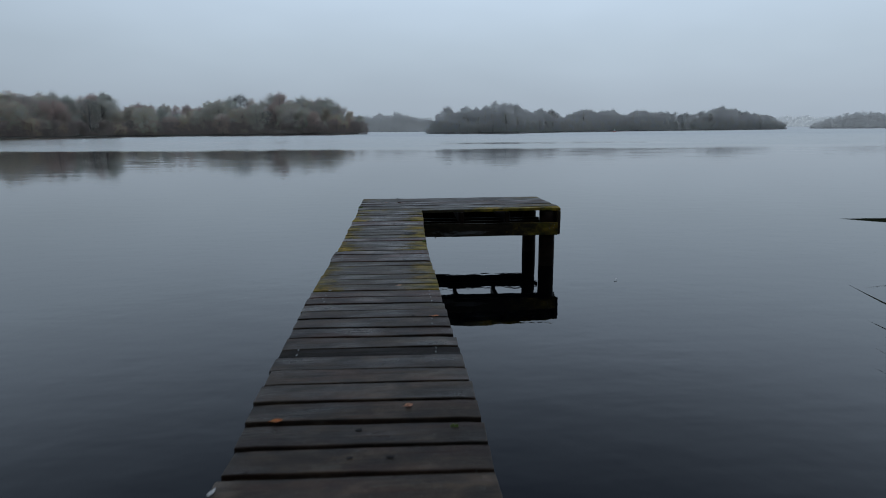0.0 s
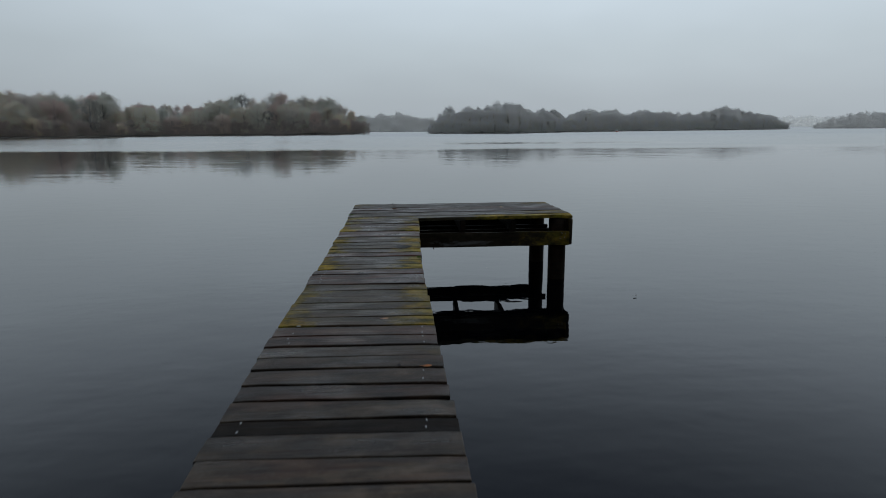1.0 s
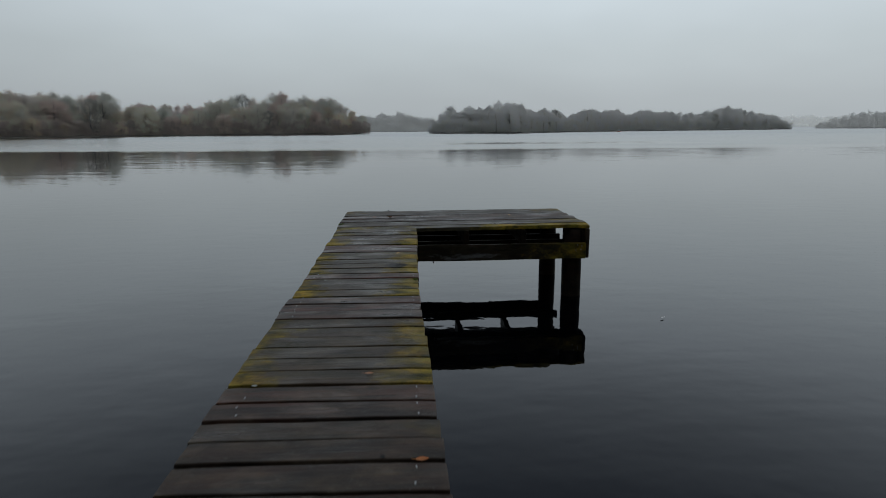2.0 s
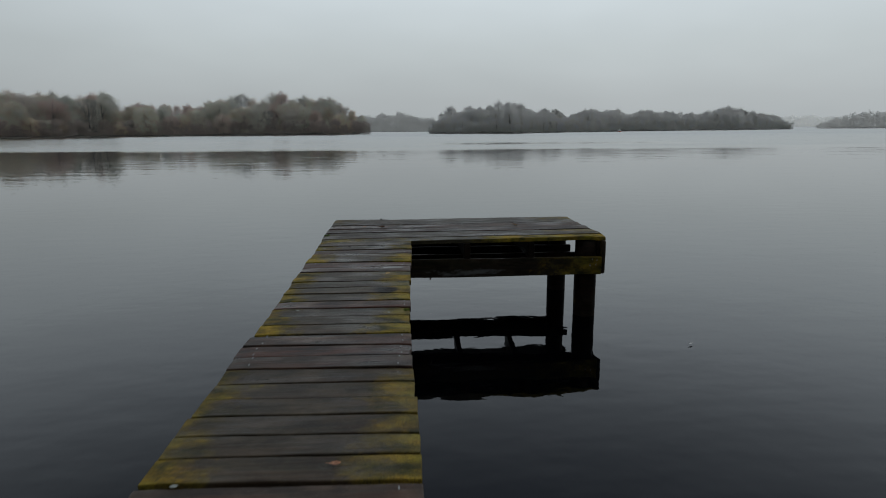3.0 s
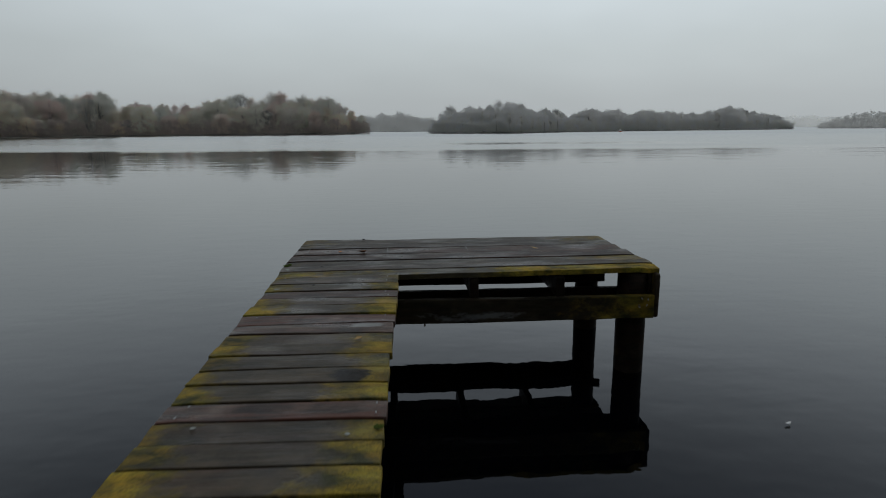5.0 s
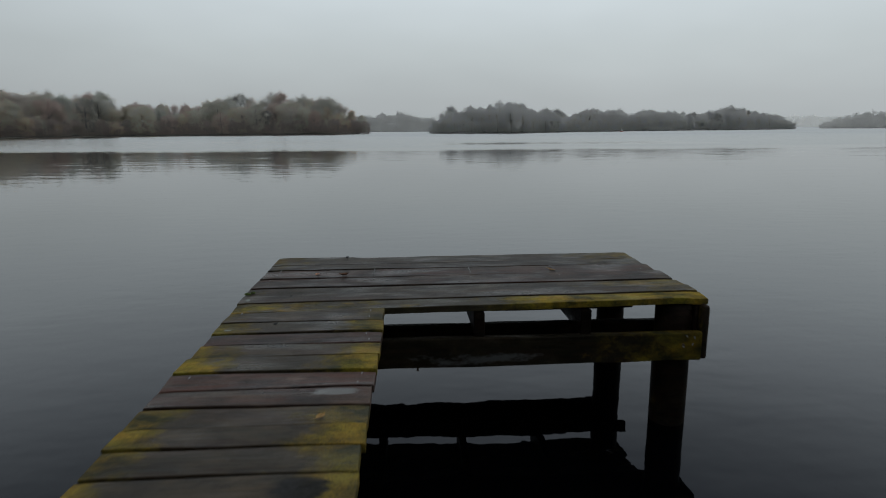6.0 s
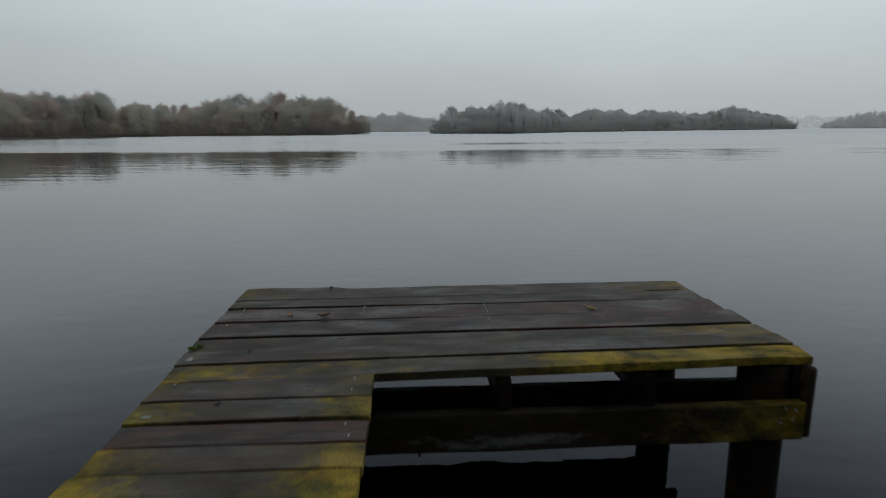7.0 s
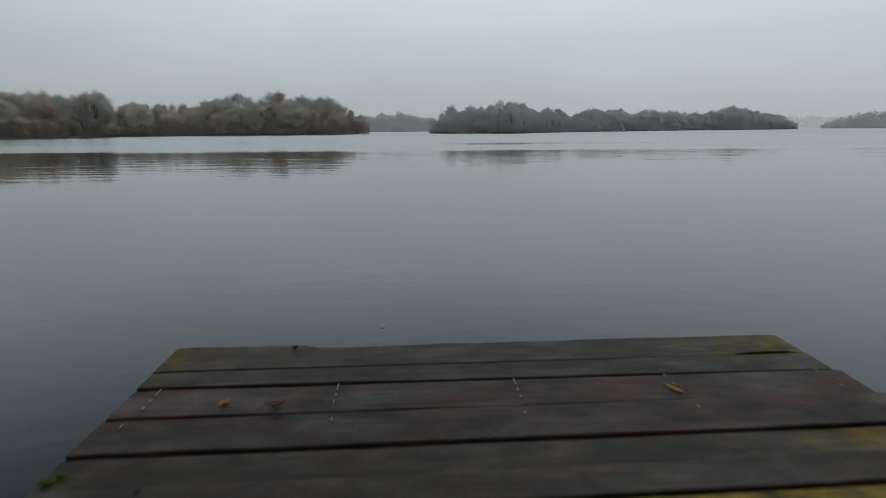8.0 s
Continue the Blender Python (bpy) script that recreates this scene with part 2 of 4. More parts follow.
STEEL = plain("galvanised_steel", (0.25, 0.26, 0.26), 0.6, 0.15, 60, 0.3)
RUST = plain("rusty_iron", (0.07, 0.045, 0.03), 0.8)
SHORE_EARTH = plain("damp_shore_earth", (0.15, 0.14, 0.12), 0.95, 0.3, 0.3)
EARTH = plain("dark_wet_earth", (0.06, 0.055, 0.04), 0.95, 0.4, 0.3)
LEAF_ORANGE = plain("orange_dead_leaf", (0.52, 0.19, 0.05), 0.6, 0.3, 90)
LEAF_PALE = plain("pale_dead_leaf", (0.50, 0.25, 0.14), 0.6, 0.3, 90)
LEAF_TAN = plain("tan_dead_leaf", (0.45, 0.27, 0.08), 0.6, 0.3, 90)
LEAF_BROWN = plain("brown_dead_leaf", (0.20, 0.10, 0.05), 0.65, 0.3, 90)
WHITE_STAIN = plain("chalky_dropping", (0.22, 0.235, 0.21), 0.85, 0.25, 60)
DARK_STAIN = plain("damp_stain", (0.007, 0.007, 0.007), 0.95, 0.3, 30, 0.0, 0.0)
FEATHER = plain("white_down", (0.78, 0.78, 0.76), 0.8, 0.1, 60)
REED = plain("dull_green_reed", (0.085, 0.098, 0.042), 0.55, 0.3, 12)
REED_DRY = plain("dry_reed", (0.10, 0.085, 0.055), 0.7, 0.3, 12)
PLUME = plain("dark_reed_plume", (0.035, 0.025, 0.025), 0.9, 0.3, 40)
MOSS = plain("green_moss", (0.10, 0.15, 0.022), 0.9, 0.4, 120)
BUOY_RED = plain("red_paint", (0.40, 0.07, 0.04), 0.5, 0.15, 4)
BUOY_WHITE = plain("white_paint", (0.78, 0.78, 0.76), 0.5, 0.1, 4)


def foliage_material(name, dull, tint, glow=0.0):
    """Late autumn leaves: dull olive to russet, tree by tree, bough by bough and leaf by leaf. The base colours are
    paled to stand in for mist; on the distant backdrops, emission stands in for it too."""
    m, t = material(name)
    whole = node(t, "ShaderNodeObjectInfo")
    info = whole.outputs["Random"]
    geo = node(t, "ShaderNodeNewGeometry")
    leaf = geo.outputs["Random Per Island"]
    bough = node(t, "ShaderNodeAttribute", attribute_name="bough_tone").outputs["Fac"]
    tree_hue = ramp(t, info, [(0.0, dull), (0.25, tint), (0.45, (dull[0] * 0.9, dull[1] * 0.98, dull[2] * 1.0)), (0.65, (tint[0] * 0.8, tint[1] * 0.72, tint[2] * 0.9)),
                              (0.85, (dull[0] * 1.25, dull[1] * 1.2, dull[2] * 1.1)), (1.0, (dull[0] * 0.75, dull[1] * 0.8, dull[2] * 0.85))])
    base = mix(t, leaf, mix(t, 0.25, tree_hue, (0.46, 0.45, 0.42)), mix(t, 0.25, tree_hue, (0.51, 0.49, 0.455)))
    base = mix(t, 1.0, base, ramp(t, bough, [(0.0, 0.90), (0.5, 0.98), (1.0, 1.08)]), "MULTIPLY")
    # object red sets how far the base colour is paled for mist
    haze = node(t, "ShaderNodeSeparateColor", {0: whole.outputs["Color"]}).outputs[0]
    base = mix(t, haze, base, mix(t, 1.0, (0.56, 0.548, 0.52), ramp(t, bough, [(0.0, 0.94), (0.5, 1.0), (1.0, 1.06)]), "MULTIPLY"))
    # shading normals follow the bough, bent to the camera's side to even out the light
    lie = node(t, "ShaderNodeAttribute", attribute_name="bough_out").outputs["Vector"]
    lie = node(t, "ShaderNodeVectorTransform", {0: lie}, vector_type="NORMAL", convert_from="OBJECT", convert_to="WORLD").outputs[0]
    lie = node(t, "ShaderNodeVectorMath", {0: lie, 1: (0.34, 0.24, 0.06)}, operation="MULTIPLY").outputs[0]
    outward = node(t, "ShaderNodeVectorMath", {0: lie, 1: (0.0, -0.70, 0.26)}, operation="ADD").outputs[0]
    outward = node(t, "ShaderNodeVectorMath", {0: outward}, operation="NORMALIZE").outputs[0]
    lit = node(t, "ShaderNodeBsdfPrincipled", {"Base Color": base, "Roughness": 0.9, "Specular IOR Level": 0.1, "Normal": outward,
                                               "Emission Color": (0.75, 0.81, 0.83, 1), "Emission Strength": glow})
    inward = node(t, "ShaderNodeVectorMath", {0: outward, 1: (-1.0, -1.0, -1.0)}, operation="MULTIPLY").outputs[0]
    seep = node(t, "ShaderNodeBsdfTranslucent", {"Color": base, "Normal": inward})
    both = node(t, "ShaderNodeAddShader", {0: lit.outputs[0], 1: seep.outputs[0]})
    node(t, "ShaderNodeOutputMaterial", {0: both.outputs[0]})
    return m


# leaf colours lightened to paint in the mist before the islands
FOLIAGE = foliage_material("mist_paled_autumn_foliage", (0.50, 0.475, 0.385), (0.63, 0.48, 0.31))
# scrub painted darker than the trees, for the shade along their foot
SCRUB = foliage_material("shade_toned_scrub", (0.30, 0.285, 0.24), (0.36, 0.29, 0.21))
# bark lightened like the leaves, with the mist put into its colour
MIST_PALED_BARK = plain("mist_paled_bark", (0.24, 0.23, 0.21), 0.9, 0.25, 3.0)
# far tree lines emit a little light that stands in for haze
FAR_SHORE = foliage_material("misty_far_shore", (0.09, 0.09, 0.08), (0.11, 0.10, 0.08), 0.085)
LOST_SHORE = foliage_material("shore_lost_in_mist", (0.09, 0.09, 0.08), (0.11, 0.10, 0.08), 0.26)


# ---- mesh helpers ----
def mesh_of(name, bm, mat, smooth=False):
    me = bpy.data.meshes.new(name)
    bm.to_mesh(me)
    bm.free()
    me.materials.append(mat)
    if smooth:
        for p in me.polygons:
            p.use_smooth = True
    return me


def part(name, bm, mat, parent=None, label="", at=None, smooth=False):
    ob = new(name, mesh_of(name, bm, mat, smooth))
    if at is not None:
        ob.matrix_basis = at
    if parent is not None:
        ob.parent = parent
    if label:
        tagged(ob, label)
    return ob


def empty(name, at=(0, 0, 0)):
    ob = new(name)
    ob.location = at
    ob.empty_display_size = 0.3
    return ob


def box(sx, sy, sz, bevel=0.0, cuts=0, segments=2):
    """A box of that size about the origin, its long edges worn round."""
    bm = bmesh.new()
    bmesh.ops.create_cube(bm, size=1.0)
    bmesh.ops.scale(bm, vec=(sx, sy, sz), verts=bm.verts)
    if cuts:
        longest = max(range(3), key=lambda i: (sx, sy, sz)[i])
        edges = [e for e in bm.edges if abs((e.verts[0].co - e.verts[1].co)[longest]) > 0.5 * (sx, sy, sz)[longest]]
        bmesh.ops.subdivide_edges(bm, edges=edges, cuts=cuts)
    if bevel:
        sharp = [e for e in bm.edges if len(e.link_faces) == 2 and e.calc_face_angle(0) > 0.5]
        bmesh.ops.bevel(bm, geom=sharp, offset=bevel, segments=segments, affect="EDGES", profile=0.5)
    return bm


def wobble(bm, amount, scale, seed):
    """Uneven, hand-sawn and weather-worn faces."""
    for v in bm.verts:
        p = v.co * scale + Vector((seed * 7.31, seed * 3.17, seed * 1.93))
        v.co += Vector((noise.noise(p), noise.noise(p + Vector((31, 0, 0))), noise.noise(p + Vector((0, 47, 0))))) * amount


# ---- water ----
LAKE = 0.0

def build_water():
    bm = bmesh.new()
    bmesh.ops.create_circle(bm, cap_ends=True, segments=96, radius=3500)
    ob = part("water", bm, WATER, at=pose(0, 0, LAKE))
    tagged(ob, "calm dark grey lake water, ruffled by a breeze far out", "lake", kind="structure")


build_water()

# ---- islands and far shores ----
LEFT_SHORE = [(-175, 160), (-121, 181), (-100, 210), (-70, 229), (-40, 236), (-13, 236)]
RIGHT_SHORE = [(11, 236), (41, 228), (75, 262), (113, 299), (194, 336), (244, 358)]
# bearing (x over y) and the rise of the treetops over the eye, per metre of distance
LEFT_TOPS = [(-1.2, 0.060), (-0.66, 0.062), (-0.636, 0.0643), (-0.624, 0.0573), (-0.607, 0.059), (-0.589, 0.0658), (-0.576, 0.0641), (-0.558, 0.0597), (-0.543, 0.0536),
             (-0.525, 0.0596), (-0.517, 0.057), (-0.506, 0.0656), (-0.494, 0.056), (-0.476, 0.0577), (-0.463, 0.0367), (-0.456, 0.034), (-0.438, 0.0453), (-0.426, 0.0479),
             (-0.416, 0.0461), (-0.401, 0.0381), (-0.378, 0.0468), (-0.363, 0.0388), (-0.339, 0.0396), (-0.328, 0.0369), (-0.309, 0.0483), (-0.287, 0.0518), (-0.26, 0.0543),
             (-0.246, 0.0507), (-0.230, 0.0498), (-0.214, 0.0595), (-0.199, 0.0603), (-0.183, 0.0532), (-0.168, 0.0513), (-0.149, 0.0441), (-0.141, 0.0486), (-0.127, 0.0494),
             (-0.111, 0.0467), (-0.107, 0.0368), (-0.087, 0.0259), (-0.069, 0.0204), (-0.058, 0.012)]
RIGHT_TOPS = [(0.036, 0.002), (0.053, 0.0188), (0.062, 0.0288), (0.076, 0.036), (0.094, 0.0295), (0.106, 0.0367), (0.117, 0.0339), (0.139, 0.042), (0.161, 0.0419),
              (0.192, 0.0363), (0.21, 0.0298), (0.221, 0.0298), (0.227, 0.0371), (0.233, 0.0288), (0.246, 0.0278), (0.251, 0.0333), (0.263, 0.0204), (0.292, 0.0248),
              (0.302, 0.0312), (0.314, 0.0339), (0.331, 0.0265), (0.346, 0.0315), (0.355, 0.0291), (0.361, 0.0226), (0.374, 0.0226), (0.394, 0.0262), (0.412, 0.0307),
              (0.424, 0.0269), (0.443, 0.0268), (0.458, 0.023), (0.476, 0.0248), (0.491, 0.0201), (0.502, 0.0228), (0.53, 0.0311), (0.548, 0.0347), (0.566, 0.0332),
              (0.577, 0.0271), (0.614, 0.0203), (0.632, 0.0174), (0.647, 0.0098), (0.663, 0.002)]
EYE = Vector((0.98, -6.7))


def tops(table, bearing):
    return float(np.interp(bearing, [a for a, _ in table], [b for _, b in table]))


def along(line, step):
    """Points every step metres along a line, with the way inland."""
    made = []
    for (x0, y0), (x1, y1) in zip(line, line[1:]):
        d = math.hypot(x1 - x0, y1 - y0)
        n = max(1, round(d / step))
        for i in range(n):
            f = i / n
            made.append((x0 + (x1 - x0) * f, y0 + (y1 - y0) * f, -(y1 - y0) / d, (x1 - x0) / d))
    return made


def leaf_cloud(rng, centres, radii, count, size, flat=1.0, heart=None):
    """Leaf clumps, each a bent pair of triangles, round the outside of boughs of the given centres and radii. Returns vertices, faces,
    and for each vertex the way out of its bough and crown (about heart) and the bough's tone."""
    share = radii ** 2 / np.sum(radii ** 2)
    which = rng.choice(len(centres), count, p=share)
    d = rng.normal(size=(count, 3))
    d[:, 2] = d[:, 2] + 0.25
    d /= np.linalg.norm(d, axis=1)[:, None]
    reach = np.clip(rng.normal(0.74, 0.32, count), 0.0, 1.28)[:, None]
    p = centres[which] + d * reach * radii[which][:, None] * np.array([1, 1, flat])
    a = rng.normal(size=(count, 3))
    a /= np.linalg.norm(a, axis=1)[:, None]
    b = np.cross(a, rng.normal(size=(count, 3)))
    b /= np.linalg.norm(b, axis=1)[:, None] + 1e-9
    s = rng.uniform(0.5, 1.15, count)[:, None] * size
    fold = np.cross(a, b) * s * 0.35
    v = np.stack([p - a * s, p - b * s * 0.7 + fold, p + a * s, p + b * s * 0.7 + fold], 1).reshape(-1, 3)
    i = np.arange(count)[:, None] * 4
    f = np.concatenate([i + [0, 1, 2], i + [0, 2, 3]], 0)
    tone = rng.random(len(centres))
    whole = p - (np.array([0, 0, 4.0]) if heart is None else heart[which])
    whole /= np.linalg.norm(whole, axis=1)[:, None] + 1e-9
    lie = 0.35 * d + 0.75 * whole
    return v, f, np.repeat(lie, 4, 0), np.repeat(tone[which], 4)


def cloud_mesh(name, cloud, mat):
    v, f, way_out, tone = cloud
    me = bpy.data.meshes.new(name)
    me.from_pydata(v.tolist(), [], f.tolist())
    me.attributes.new("bough_out", "FLOAT_VECTOR", "POINT").data.foreach_set("vector", way_out.astype(np.float32).ravel())
    me.attributes.new("bough_tone", "FLOAT", "POINT").data.foreach_set("value", tone.astype(np.float32))
    me.materials.append(mat)
    return me


def limb(bm, a, b, r0, r1, sides=6):
    a, b = Vector(a), Vector(b)
    turn = (b - a).to_track_quat("Z", "Y").to_matrix()
    rings = [[bm.verts.new(p + turn @ Vector((r * math.cos(k * math.tau / sides), r * math.sin(k * math.tau / sides), 0)))
              for k in range(sides)] for p, r in ((a, r0), (b, r1))]
    for k in range(sides):
        bm.faces.new((rings[0][k], rings[0][(k + 1) % sides], rings[1][(k + 1) % sides], rings[1][k]))
    bm.faces.new(rings[1])


def make_tree(seed, wide, kind):
    """A broad-leaved tree 10 m high: tapered trunk, limbs, and a crown of boughs, each of many leaf clumps, with gaps. kind: full, sparse or bare."""
    rng = np.random.default_rng(seed)
    tree = empty("tree", (0, -4000 - seed * 30, 0))
    bm = bmesh.new()
    limb(bm, (0, 0, -0.5), (0.1, 0, 3.2), 0.26, 0.19, 8)
    limb(bm, (0.1, 0, 3.2), (0.2, 0.1, 8.4), 0.19, 0.04, 7)
    centres, radii = [(0.15, 0.1, 8.55), (0.8, -0.3, 7.9), (-0.8, 0.2, 7.8), (0.1, 0.9, 7.9)], [0.85, 0.9, 0.95, 0.85]
    boughs = {"full": 44, "sparse": 30, "bare": 20}[kind]
    for k in range(boughs):
        z = 0.9 + 7.2 * (k + rng.random()) / boughs
        edge = wide * math.sqrt(max(0.05, 1.0 - ((z - 4.0) / 5.4) ** 2))
        spread = edge * (0.55 + 0.45 * rng.random()) if k % 4 else edge * 0.3
        turn = k * 2.4 + rng.uniform(-0.6, 0.6)
        c = (spread * math.cos(turn), spread * math.sin(turn), z)
        limb(bm, (0.1, 0.05, max(0.8, z * 0.62)), c, 0.045, 0.015, 4)
        centres.append(c)
        radii.append(rng.uniform(0.75, 1.30) * (0.8 if z > 7.0 else 1.0))
    part("trunk", bm, MIST_PALED_BARK, tree)
    centres, radii = np.array(centres), np.array(radii)
    if kind == "bare":
        bm = bmesh.new()
        for c, r in zip(centres, radii):
            for _ in range(40):
                d = rng.normal(size=3) + (0, 0, 0.9)
                d = d / np.linalg.norm(d) * r * rng.uniform(0.6, 1.6)
                o = c + rng.normal(size=3) * r * 0.4
                limb(bm, o, o + d, 0.030, 0.010, 3)
        crown = new("crown", mesh_of("crown", bm, MIST_PALED_BARK))
        fine = new("leaf", cloud_mesh("leaf", leaf_cloud(rng, centres, radii, 1500, 0.13), FOLIAGE))
        fine.parent = tree
        tagged(fine, "last scattered leaves", kind="stuff")
    else:
        cloud = leaf_cloud(rng, centres, radii, 17000 if kind == "full" else 10000, 0.10 if kind == "full" else 0.085, 0.85)
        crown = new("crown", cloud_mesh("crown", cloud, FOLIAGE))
    crown.parent = tree
    return tree


KINDS = [make_tree(1, 2.5, "full"), make_tree(2, 2.9, "full"), make_tree(3, 2.0, "full"), make_tree(4, 2.6, "full"),
         make_tree(5, 2.5, "sparse"), make_tree(6, 1.9, "sparse"), make_tree(7, 2.4, "bare"), make_tree(8, 3.0, "full")]
LABELS = {0: "round olive-brown tree in late autumn leaf, on the shore", 1: "broad russet tree in late autumn leaf, on the shore",
          2: "tall narrow olive tree in autumn leaf, on the shore", 3: "round dull brown autumn tree on the shore",
          4: "half-bare autumn tree with thin leaves, on the shore", 5: "slender half-bare autumn tree on the shore",
          6: "bare-branched grey tree with few leaves, on the shore", 7: "wide spreading olive-brown autumn tree on the shore"}


def plant(line, table, group, seed, haze):
    """Rows of trees: the tallest behind, lower ones and young growth before them."""
    rng = np.random.default_rng(seed)
    for row, (step, inland, share) in enumerate(((4.4, 3.5, 0.70), (5.0, 8.0, 0.88), (3.8, 14.0, 1.0))):
        for x, y, *_ in along(line, step):
            back = math.hypot(x - EYE.x, y - EYE.y)
            push = inland + rng.normal() * 1.6
            x, y = x + (x - EYE.x) / back * push + rng.normal() * 0.5, y + (y - EYE.y) / back * push
            deep, bearing = y - EYE.y, (x - EYE.x) / (y - EYE.y)
            here = tops(table, bearing)
            beside = max(tops(table, bearing - 2.6 / deep), tops(table, bearing + 2.6 / deep))
            narrow = 0.75 if beside < 0.86 * here else 1.0
            rise = (0.85 * here + 0.15 * min(here, beside)) * deep + 2.0
            high = max(2.0, rise * share * (rng.uniform(0.45, 1.25) if row == 0 else rng.uniform(0.75, 1.08) if row == 1 else rng.uniform(0.90, 1.06)))
            k = int(rng.choice(8, p=[0.17, 0.16, 0.13, 0.16, 0.12, 0.09, 0.05, 0.12]))
            s = high / 9.25
            girth = (narrow * rng.uniform(0.75, 1.12) if row == 2 else 1.15 * rng.uniform(0.85, 1.20)) * (s if s > 0.8 else 0.75 * s + 0.2)
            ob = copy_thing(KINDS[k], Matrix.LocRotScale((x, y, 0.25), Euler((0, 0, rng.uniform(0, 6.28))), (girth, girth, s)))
            # farther trees are coloured paler, as mist would show them
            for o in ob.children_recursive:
                o.color = (haze, 0, 0, 1)
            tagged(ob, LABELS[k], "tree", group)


def island(line, depth, name, label, seed, haze):
    """A low earth bank behind the shoreline, with a fringe of scrub hanging over the water."""
    bm = bmesh.new()
    pts = along(line, 6.0)
    rows = []
    for inland, z in ((-1.2, -0.5), (0.3, 0.25), (4.0, 0.5), (depth, 0.8), (depth + 4, -0.5)):
        rows.append([bm.verts.new((x + nx * inland, y + ny * inland, z + 0.12 * noise.noise(Vector((x * 0.2, y * 0.2, inland))))) for x, y, nx, ny in pts])
    for a, b in zip(rows, rows[1:]):
        for i in range(len(pts) - 1):
            bm.faces.new((a[i], a[i + 1], b[i + 1], b[i]))
    ob = part(name, bm, SHORE_EARTH, smooth=True)
    tagged(ob, label, "island", kind="structure")
    rng = np.random.default_rng(seed)
    fringe = along(line, 1.5)
    centres = np.array([(x + nx * rng.uniform(-0.6, 3.0), y + ny * rng.uniform(-0.6, 3.0), 0.2 + 4.6 * rng.random() ** 1.5) for x, y, nx, ny in fringe for _ in range(7)])
    cloud = leaf_cloud(rng, centres, rng.uniform(0.6, 1.5, len(centres)), len(centres) * 150, 0.165, heart=centres - (0, -2.0, 1.0))
    cloud[0][:, 2] = np.maximum(cloud[0][:, 2], 0.03)
    scrub = new("scrub", cloud_mesh("scrub", cloud, SCRUB))
    # mist paleness put into the scrub's colour
    scrub.color = (haze, 0, 0, 1)
    tagged(scrub, "leafy scrub, coloured darker as if shaded, hanging over the water's edge", "scrub", kind="stuff")


island(LEFT_SHORE, 26, "island_west", "low wooded island with a dark earth bank", 21, 0.0)
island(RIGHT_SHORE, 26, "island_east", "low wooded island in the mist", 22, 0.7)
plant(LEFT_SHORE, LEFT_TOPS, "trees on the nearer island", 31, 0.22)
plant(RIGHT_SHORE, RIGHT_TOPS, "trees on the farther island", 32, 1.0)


def far_shore(name, mat, line, high, seed, label, leaves, size):
    rng = np.random.default_rng(seed)
    centres, radii = [], []
    for x, y, *_ in along(line, 2.0):
        h = high * (0.80 + 0.28 * noise.noise(Vector((x * 0.03, seed, 0))) + 0.14 * noise.noise(Vector((x * 0.14, seed, 4))))
        taper = min(1.0, 0.25 + math.hypot(x - line[0][0], y - line[0][1]) / 40, 0.25 + math.hypot(x - line[-1][0], y - line[-1][1]) / 40)
        h *= taper
        for k in range(10):
            centres.append((x + rng.normal() * 1.5, y + 6 + rng.normal() * 4, ((k + rng.random()) / 10) ** 1.25 * 0.88 * h))
            radii.append(rng.uniform(1.4, 2.4))
    cloud = leaf_cloud(rng, np.array(centres), np.array(radii), len(centres) * leaves, size, heart=np.array(centres) - (0, -2.0, 1.5))
    cloud[0][:, 2] = np.maximum(cloud[0][:, 2], 0.02)
    ob = new(name, cloud_mesh(name, cloud, mat))
    # mist paleness put into the backdrop's base colour as well
    ob.color = (0.7, 0, 0, 1)
    tagged(ob, label, "far shore", kind="structure")


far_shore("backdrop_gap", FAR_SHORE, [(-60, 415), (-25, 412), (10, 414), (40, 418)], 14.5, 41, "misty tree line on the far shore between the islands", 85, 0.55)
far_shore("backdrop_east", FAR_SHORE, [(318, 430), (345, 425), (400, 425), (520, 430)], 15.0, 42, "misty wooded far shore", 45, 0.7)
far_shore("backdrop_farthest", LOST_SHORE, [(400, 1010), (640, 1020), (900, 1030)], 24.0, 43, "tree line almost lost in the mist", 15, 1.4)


# ---- unseen bank added where the jetty starts; its trees dim the front faces ----
def unseen_bank():
    bm = bmesh.new()
    rows = []
    for y, z in ((-11.9, -0.6), (-12.6, 0.30), (-13.6, 0.72), (-20, 1.0), (-60, 1.4), (-140, 1.6)):
        rows.append([bm.verts.new((x, y + 0.9 * noise.noise(Vector((x * 0.13, y, 3.0))) - 0.0006 * x * x * (y > -14), z + 0.08 * noise.noise(Vector((x * 0.3, y * 0.3, 1)))))
                     for x in range(-150, 151, 3)])
    for r0, r1 in zip(rows, rows[1:]):
        for i in range(len(r0) - 1):
            bm.faces.new((r0[i], r1[i], r1[i + 1], r0[i + 1]))
    tagged(part("ground", bm, EARTH, smooth=True), "unseen dark grassy lake bank, added where the jetty begins", "bank", kind="structure")
    rng = np.random.default_rng(91)
    for k in range(22):
        x = -84 + k * 7.8 + rng.normal() * 0.8
        kind = int(rng.choice(8))
        s = rng.uniform(1.1, 1.5)
        ob = copy_thing(KINDS[kind], Matrix.LocRotScale((x, -19.5 - rng.uniform(0, 5) - 0.0006 * x * x, 0.9), Euler((0, 0, rng.uniform(0, 6.28))), (s, s, s)))
        for o in ob.children_recursive:
            o.color = (0, 0, 0, 1)
        tagged(ob, LABELS[kind], "tree", "trees on the near bank")


unseen_bank()
